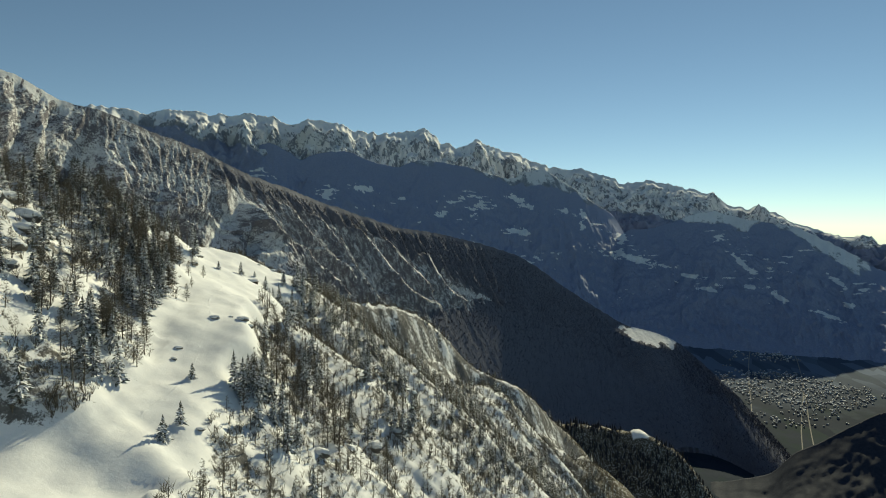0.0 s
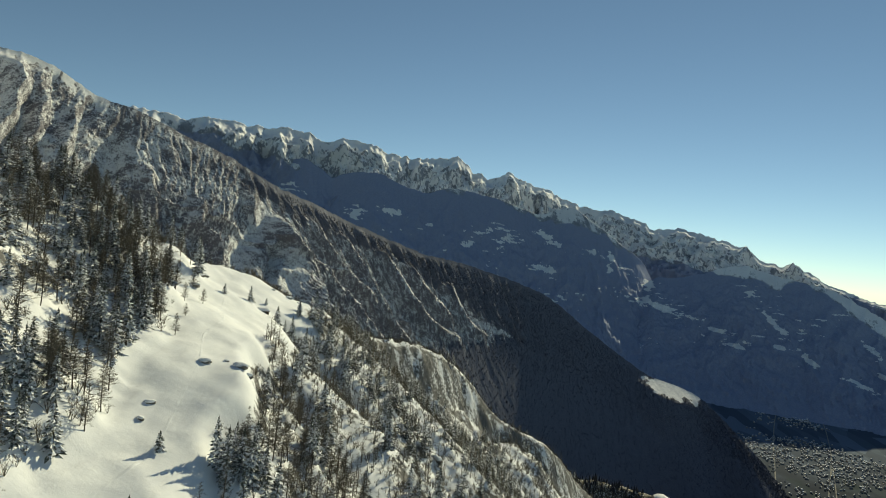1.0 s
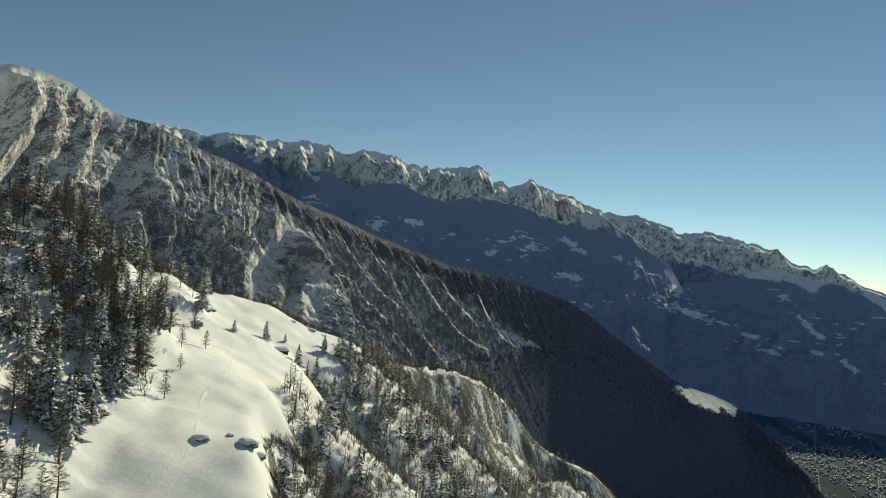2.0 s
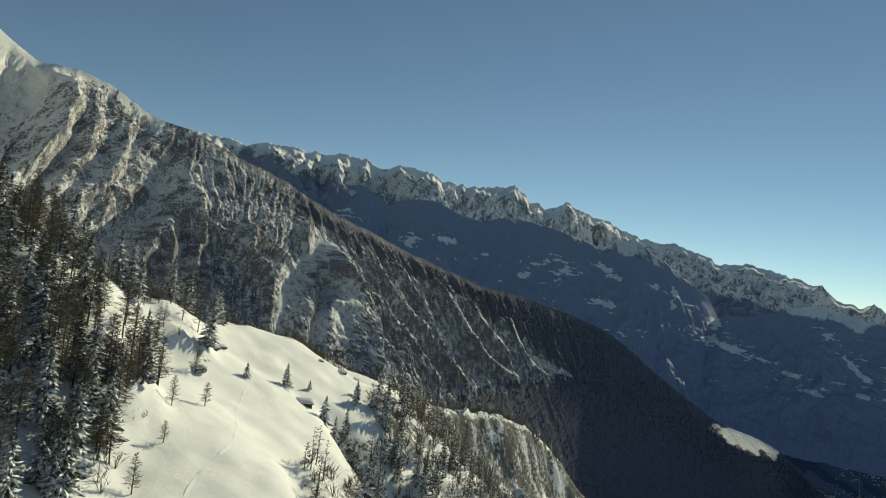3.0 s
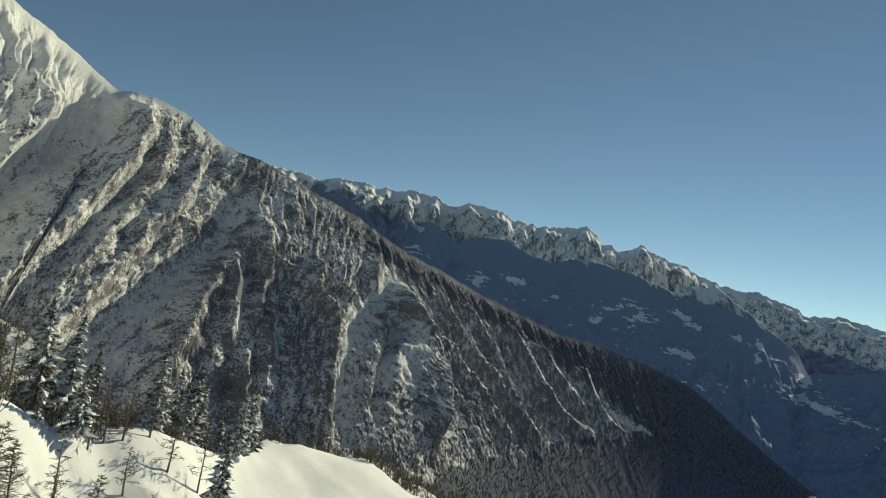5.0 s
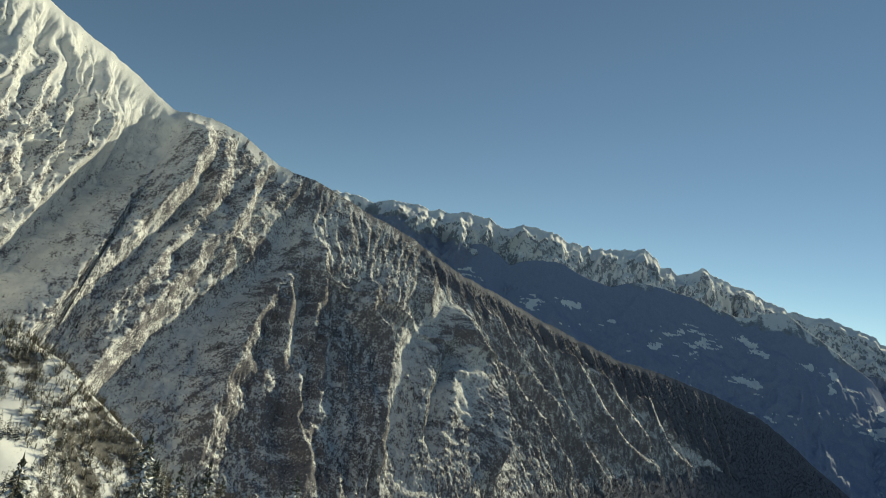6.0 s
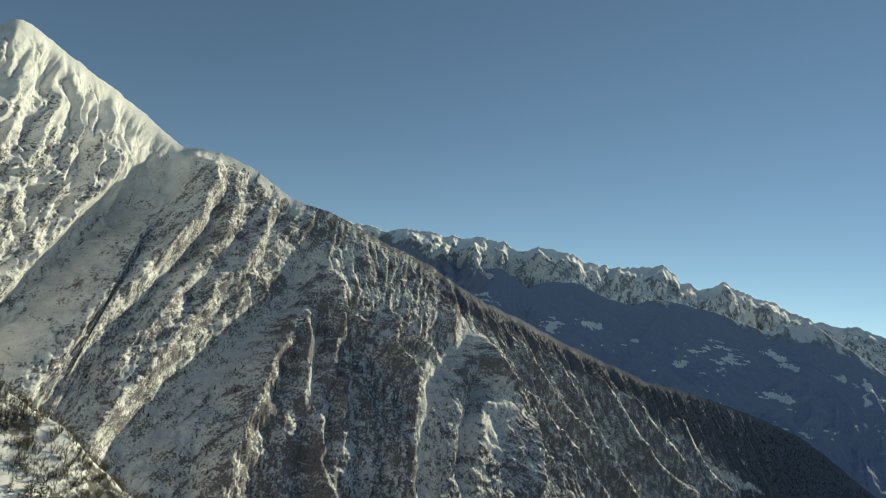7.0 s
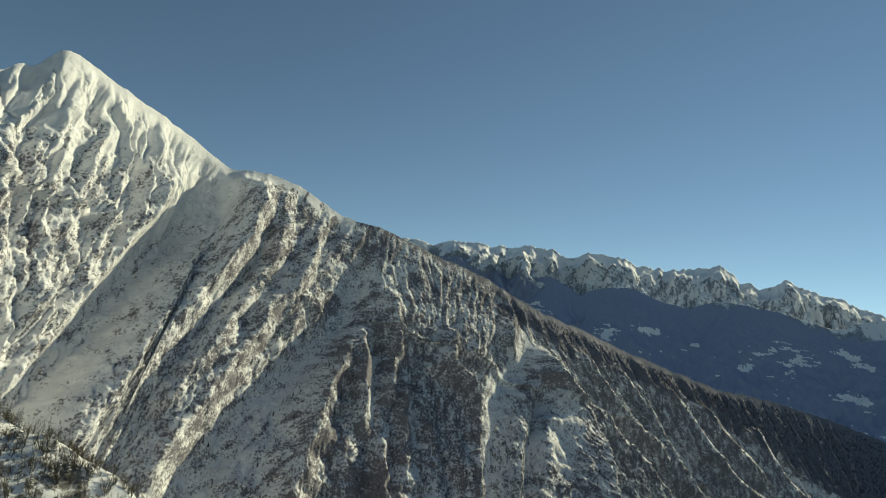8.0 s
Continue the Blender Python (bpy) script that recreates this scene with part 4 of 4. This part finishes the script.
ok = (ed < -2.5 - 5.5 * smooth(218, 230, ey) * smooth(300, 285, ey)) & (ed > -20) & (pick.rand(60000) < 0.5 + 0.5 * fbm(ex / 18, ey / 18, 3, 145))
scatter("crest_scrub", "dense bare brown scrub just behind the snowy crest", np.column_stack([ex[ok], ey[ok], near_height(ex[ok], ey[ok]) - 0.2]), BUSHES, (1.4, 3.6), MAT_TWIG, 40)
# woods on the neighbouring spurs
wx, wy = pick.uniform(-420, -120, 26000), pick.uniform(250, 480, 26000)
wh, wd = ridge_field(SPUR2, wx, wy, 80)
ok = (np.abs(wd) < 70) & (fbm(wx / 30, wy / 30, 3, 141) > -0.1) & (pick.rand(26000) < 0.20)
scatter("spur_wood", "dark spruces dusted with snow on a neighbouring spur", np.column_stack([wx[ok], wy[ok], near_height(wx[ok], wy[ok]) - 0.2]), LIGHT_SPRUCE, (0.5, 0.95), MAT_NEEDLE, 34)
ok = (np.abs(wd) < 70) & (fbm(wx / 22, wy / 22, 3, 143) > -0.12)
scatter("spur_scrub", "bare brown trees and scrub on a neighbouring spur", np.column_stack([wx[ok], wy[ok], near_height(wx[ok], wy[ok]) - 0.2]), BUSHES, (2.0, 5.0), MAT_TWIG, 39)
kx, ky = pick.uniform(40, 420, 7000), pick.uniform(760, 920, 7000)
kh, kd = ridge_field(SPUR3, kx, ky, 60)
ok = (np.abs(kd) < 70) & (np.hypot(kx - 268, ky - 858) > 22) & (pick.rand(7000) < 0.5)
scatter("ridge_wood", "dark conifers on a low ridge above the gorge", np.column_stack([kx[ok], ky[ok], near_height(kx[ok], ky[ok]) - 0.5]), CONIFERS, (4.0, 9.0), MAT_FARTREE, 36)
# woods on the mountain across the gorge
flatP, wood_v, vv = P.reshape(-1, 3), mid_wood.reshape(-1), V.reshape(-1)
area_w = (np.repeat(metre[None], P.shape[0], 0) * np.maximum(np.gradient(L, axis=0), 0.2)).reshape(-1)
sv = S.reshape(-1)
free = area_w * (vv > 0.012) * (vv < 0.98) * (meadow.reshape(-1) < 0.2) * (snow_runs.reshape(-1) < 0.3)
prob = free * np.clip(wood_v, 0, 1.0) * smooth(0.3, 0.6, wood_v) * smooth(15.8, 17.6, sv) * (0.35 + smooth(0.5, 0.2, vv))
idx = np.random.RandomState(5).choice(len(flatP), 17000, p=prob / prob.sum())
jit = np.random.RandomState(6).uniform(-1.6, 1.6, (17000, 3)) * (1, 1, 0) - (0, 0, 0.6)
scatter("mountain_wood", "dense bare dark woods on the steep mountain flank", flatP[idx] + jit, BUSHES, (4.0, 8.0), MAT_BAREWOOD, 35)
prob = free * (0.07 + 0.38 * smooth(0.2, 0.6, wood_v) + 0.10 * smooth(-0.2, 0.1, fbm(A / 30, L / 30, 3, 73)).reshape(-1)) * smooth(9.6, 12.5, sv) * (1 - smooth(16.8, 18.0, sv)) * (vv < 0.7)
idx = np.random.RandomState(8).choice(len(flatP), 14000, p=prob / prob.sum())
jit = np.random.RandomState(9).uniform(-1.2, 1.2, (14000, 3)) * (1, 1, 0) - (0, 0, 0.5)
scatter("mountain_scrub", "bare brown scrub dusted with snow on the mountain face", flatP[idx] + jit, BUSHES, (2.2, 4.6), MAT_SCRUB, 37)
idx = np.random.RandomState(10).choice(len(flatP), 3000, p=prob / prob.sum())
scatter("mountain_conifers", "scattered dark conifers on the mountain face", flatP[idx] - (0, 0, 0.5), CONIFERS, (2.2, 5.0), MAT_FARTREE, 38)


# ---- things on the open snowfield ----
def part(name, bm, mat, parent, label=""):
    me = bpy.data.meshes.new(name)
    bm.to_mesh(me)
    bm.free()
    me.materials.append(mat)
    ob = new(name, me)
    ob.parent = parent
    if label:
        ob["label"] = label
    return ob


m_cap, n, l = material("fresh_snow", 0.7)
l.new(ramp(n, l, noise_node(n, l, 0.8, 5), ((0.3, (0.72, 0.73, 0.76)), (0.7, (0.86, 0.86, 0.86)))), n["Principled BSDF"].inputs["Base Color"])
bump(n, l, noise_node(n, l, 3.0, 5), 0.3, 0.05)
MAT_WOOD = plain_material("weathered_wood", (0.05, 0.038, 0.028), (0.14, 0.10, 0.07), 4.0)


def lump(bm, rx, ry, rz, seed, rough=0.25, sub=3, cut=None):
    """An uneven rounded body about the origin."""
    made = bmesh.ops.create_icosphere(bm, subdivisions=sub, radius=1.0)["verts"]
    for v in made:
        k = 1 + rough * noise.fractal(v.co * 1.4 + Vector((seed * 7.1, 0, 0)), 1.0, 2.0, 4)
        v.co = Vector((v.co.x * rx * k, v.co.y * ry * k, v.co.z * rz * k))
        if cut is not None and v.co.z < cut:
            v.co.z = cut


def boulder(x, y, rx, ry, rz, seed, turn=0.0):
    top = new("boulder")
    top.matrix_basis = pose(x, y, ground_at(x, y) + rz * 0.15, 0, 0, turn)
    bm = bmesh.new()
    lump(bm, rx, ry, rz, seed, 0.35)
    part("rock", bm, MAT_ROCK, top)
    bm = bmesh.new()
    lump(bm, rx * 1.08, ry * 1.08, rz * 0.8, seed + 3, 0.2)
    for v in bm.verts:
        v.co.z += rz * 0.5
        v.co.x -= rx * 0.12
    part("snow_cap", bm, m_cap, top, "thick white cap of snow")
    return tagged(top, "grey boulder under a thick cap of snow", "boulder", "boulders on the snowfield")


for k, (x, y, rx, ry, rz, turn) in enumerate(((-60, 166, 1.2, 0.8, 0.6, 20), (-53, 168, 1.7, 0.9, 0.7, -15), (-51.3, 168.5, 0.8, 0.6, 0.6, 40), (-88, 226, 1.3, 0.8, 0.6, 30), (-87.5, 221, 0.8, 0.6, 0.45, 60),
                                              (-88.5, 231, 0.9, 0.7, 0.5, 0), (-84.5, 214, 1.9, 1.1, 0.8, -30), (-71, 264, 1.3, 0.8, 0.6, 10), (-76, 261, 0.8, 0.5, 0.4, 50), (-68, 268, 1.0, 0.7, 0.6, 80),
                                              (-86, 205, 0.7, 0.5, 0.4, 15), (-62, 148, 0.9, 0.6, 0.45, 35), (-61, 143, 0.7, 0.5, 0.4, -20), (-46.5, 121, 0.8, 0.6, 0.4, 5), (-57, 170, 0.5, 0.4, 0.3, 0))):
    boulder(x, y, rx, ry, rz, k + 1, turn)

# rock steps on the bald part of the wooded slope
for k, (x, y, rx, ry, rz, turn) in enumerate(((-99, 134, 3.2, 1.5, 1.6, 20), (-93, 141, 2.6, 1.4, 1.3, 35), (-97, 147, 3.5, 1.6, 1.8, 15), (-90, 133, 2.2, 1.2, 1.2, 50), (-102, 143, 2.8, 1.5, 1.7, 0), (-87, 125, 2.4, 1.2, 1.2, 30), (-104, 152, 2.6, 1.5, 1.6, 40),
                                              (-24, 160, 2.6, 1.2, 1.3, -40), (-18, 171, 2.2, 1.3, 1.2, -30), (-14, 190, 3.0, 1.5, 1.5, -50), (-20, 214, 2.4, 1.2, 1.3, -35), (-6, 222, 2.8, 1.3, 1.5, -45), (-28, 146, 2.0, 1.1, 1.1, -20), (2, 240, 3.0, 1.4, 1.6, -40), (-12, 250, 2.5, 1.2, 1.4, -30))):
    tagged(boulder(x, y, rx, ry, rz, k + 31, turn), "craggy grey rock outcrop with snow on top", "rock", "rock outcrops on the slope")


def snowed_in_hut(x, y, turn):
    """A small hut of which only the snow-laden roof and the wall tops look out."""
    top = new("mountain_hut")
    top.matrix_basis = pose(x, y, ground_at(x, y) - 1.15, 0, 0, turn)
    bm = bmesh.new()
    bmesh.ops.create_cube(bm, size=1.0)
    for v in bm.verts:
        v.co = Vector((v.co.x * 2.5, v.co.y * 3.2, v.co.z * 1.7 + 0.6))
    bmesh.ops.bevel(bm, geom=bm.edges[:], offset=0.04, segments=1)
    part("wall", bm, MAT_WOOD, top, "weathered dark wooden wall")
    for side in (-1, 1):
        bm = bmesh.new()
        bmesh.ops.create_cube(bm, size=1.0)
        for v in bm.verts:
            px = v.co.x * 1.75 + 0.78
            v.co = Vector((side * px, v.co.y * 3.7, v.co.z * 0.10 + 2.1 - 0.42 * px))
        if side < 0:
            bmesh.ops.reverse_faces(bm, faces=bm.faces[:])
        roof = part("roof", bm, MAT_WOOD, top)
        bm = bmesh.new()
        bmesh.ops.create_grid(bm, x_segments=8, y_segments=12, size=0.5)
        bmesh.ops.solidify(bm, geom=bm.faces[:], thickness=0.3)
        for v in bm.verts:
            px = v.co.x * 1.8 + 0.80
            edge = (1 - (2 * v.co.x) ** 4) * (1 - (2 * v.co.y) ** 4)
            up = 0.5 if v.co.z < -0.1 or v.co.z > 0.1 else 0.0
            v.co = Vector((side * px, v.co.y * 3.75, 2.2 - 0.42 * px + up * (0.25 + 0.5 * edge)))
        if side < 0:
            bmesh.ops.reverse_faces(bm, faces=bm.faces[:])
        for f in bm.faces:
            f.smooth = True
        part("snow_cover", bm, m_cap, roof, "deep white snow on the roof")
    return tagged(top, "small wooden hut half buried under roof snow", "hut")


snowed_in_hut(-70, 233, 112)
# single trees on the snowfield
for k, (x, y, size, name) in enumerate(((-75, 234.5, 1.0, 3), (-79.5, 224, 0.85, 4), (-71.5, 240, 0.6, 4), (-51, 114.5, 1.0, 3), (-50, 120, 0.9, 3), (-54.5, 137, 0.95, 4), (-63, 250, 1.05, 3), (-64, 254, 0.8, 3), (-65.5, 233.5, 1.15, 3), (-63.5, 236, 0.8, 1), (-61, 235, 1.2, 3), (-62, 240, 0.85, 1), (-59.5, 238.5, 1.0, 3))):
    t = tree_thing("spruce_tree", "single dark spruce standing in open snow", "single spruces on the snowfield", SPRUCE[name])
    t.matrix_basis = pose(x, y, ground_at(x, y), 0, 0, 40 * k) @ Matrix.Diagonal((size, size, size, 1))
for k, (x, y, size, name) in enumerate(((-71, 175, 0.75, 1), (-77, 203, 0.8, 2), (-79, 196, 0.75, 1), (-74, 186, 0.6, 2), (-84, 212, 0.9, 1))):
    t = tree_thing("larch_tree", "single bare larch standing in open snow", "single larches on the snowfield", LARCH[name])
    t.matrix_basis = pose(x, y, ground_at(x, y), 0, 0, 70 * k) @ Matrix.Diagonal((size, size, size, 1))

# ski track: a shallow groove's raised rims down the snowfield
q, _ = spline([(-84, 238, 0), (-79, 224, 0), (-74, 210, 0), (-69, 196, 0), (-66, 180, 0), (-60, 160, 0), (-56, 140, 0), (-57, 118, 0)], np.linspace(0, 1, 160))
q[:, 0] += 0.5 * np.sin(q[:, 1] / 5.0)
rows = []
for off, dz in ((-0.30, -0.04), (-0.2, 0.02), (-0.1, 0.006), (0.1, 0.006), (0.2, 0.02), (0.30, -0.04)):
    rows.append(np.column_stack([q[:, 0] + off, q[:, 1], near_height(q[:, 0] + off, q[:, 1]) + dz]))
track = grid_mesh("ski_track", np.array(rows), m_cap)
tagged(track, "single ski track running down the open snow", "track", kind="structure")

# ---- the town in the valley ----
road([(1402, 2848), (1250, 2560), (1106, 2260), (983, 1987), (856, 1725), (782, 1560), (728, 1424)], 3.5)
road([(1521, 2737), (1303, 2267), (1064, 1851), (973, 1684), (856, 1491)], 3)
road([(1303, 2267), (1130, 1930), (1030, 1730), (954, 1564), (898, 1428)], 3)
road([(1155, 2837), (1400, 2700), (1700, 2620), (2000, 2600)], 4)
MAT_WALL = plain_material("house_walls", (0.20, 0.19, 0.18), (0.42, 0.40, 0.37), 0.02, snow=0.7)


def house_shape(w, d, h):
    v = [(-w, -d, -2), (w, -d, -2), (w, d, -2), (-w, d, -2), (-w, -d, h), (w, -d, h), (w, d, h), (-w, d, h), (0, -d, h * 1.5), (0, d, h * 1.5)]
    f = [(0, 1, 5), (0, 5, 4), (1, 2, 6), (1, 6, 5), (2, 3, 7), (2, 7, 6), (3, 0, 4), (3, 4, 7), (4, 5, 8), (6, 7, 9), (5, 6, 9), (5, 9, 8), (7, 4, 8), (7, 8, 9)]
    return np.array(v, float), np.array(f)


r = np.random.RandomState(61)
hx, hy = r.uniform(800, 2100, 24000), r.uniform(1850, 3300, 24000)
town = fbm(hx / 330, hy / 330, 3, 171) + 0.5 * np.exp(-((hx - 1180) / 260) ** 2 - ((hy - 2350) / 380) ** 2) + 0.3 * np.exp(-((hx - 1050) / 90) ** 2 - ((hy - 1880) / 90) ** 2)
ok = r.rand(24000) < smooth(0.0, 0.45, town) * 0.45
places = np.column_stack([hx[ok], hy[ok], valley_z(hx[ok], hy[ok])])
houses = scatter("town_houses", "many small pale houses of a town on the valley floor", places, [house_shape(4, 6, 6), house_shape(5, 5, 8), house_shape(4, 9, 5)], (0.35, 0.6), MAT_WALL, 62)
houses["category"] = "houses"
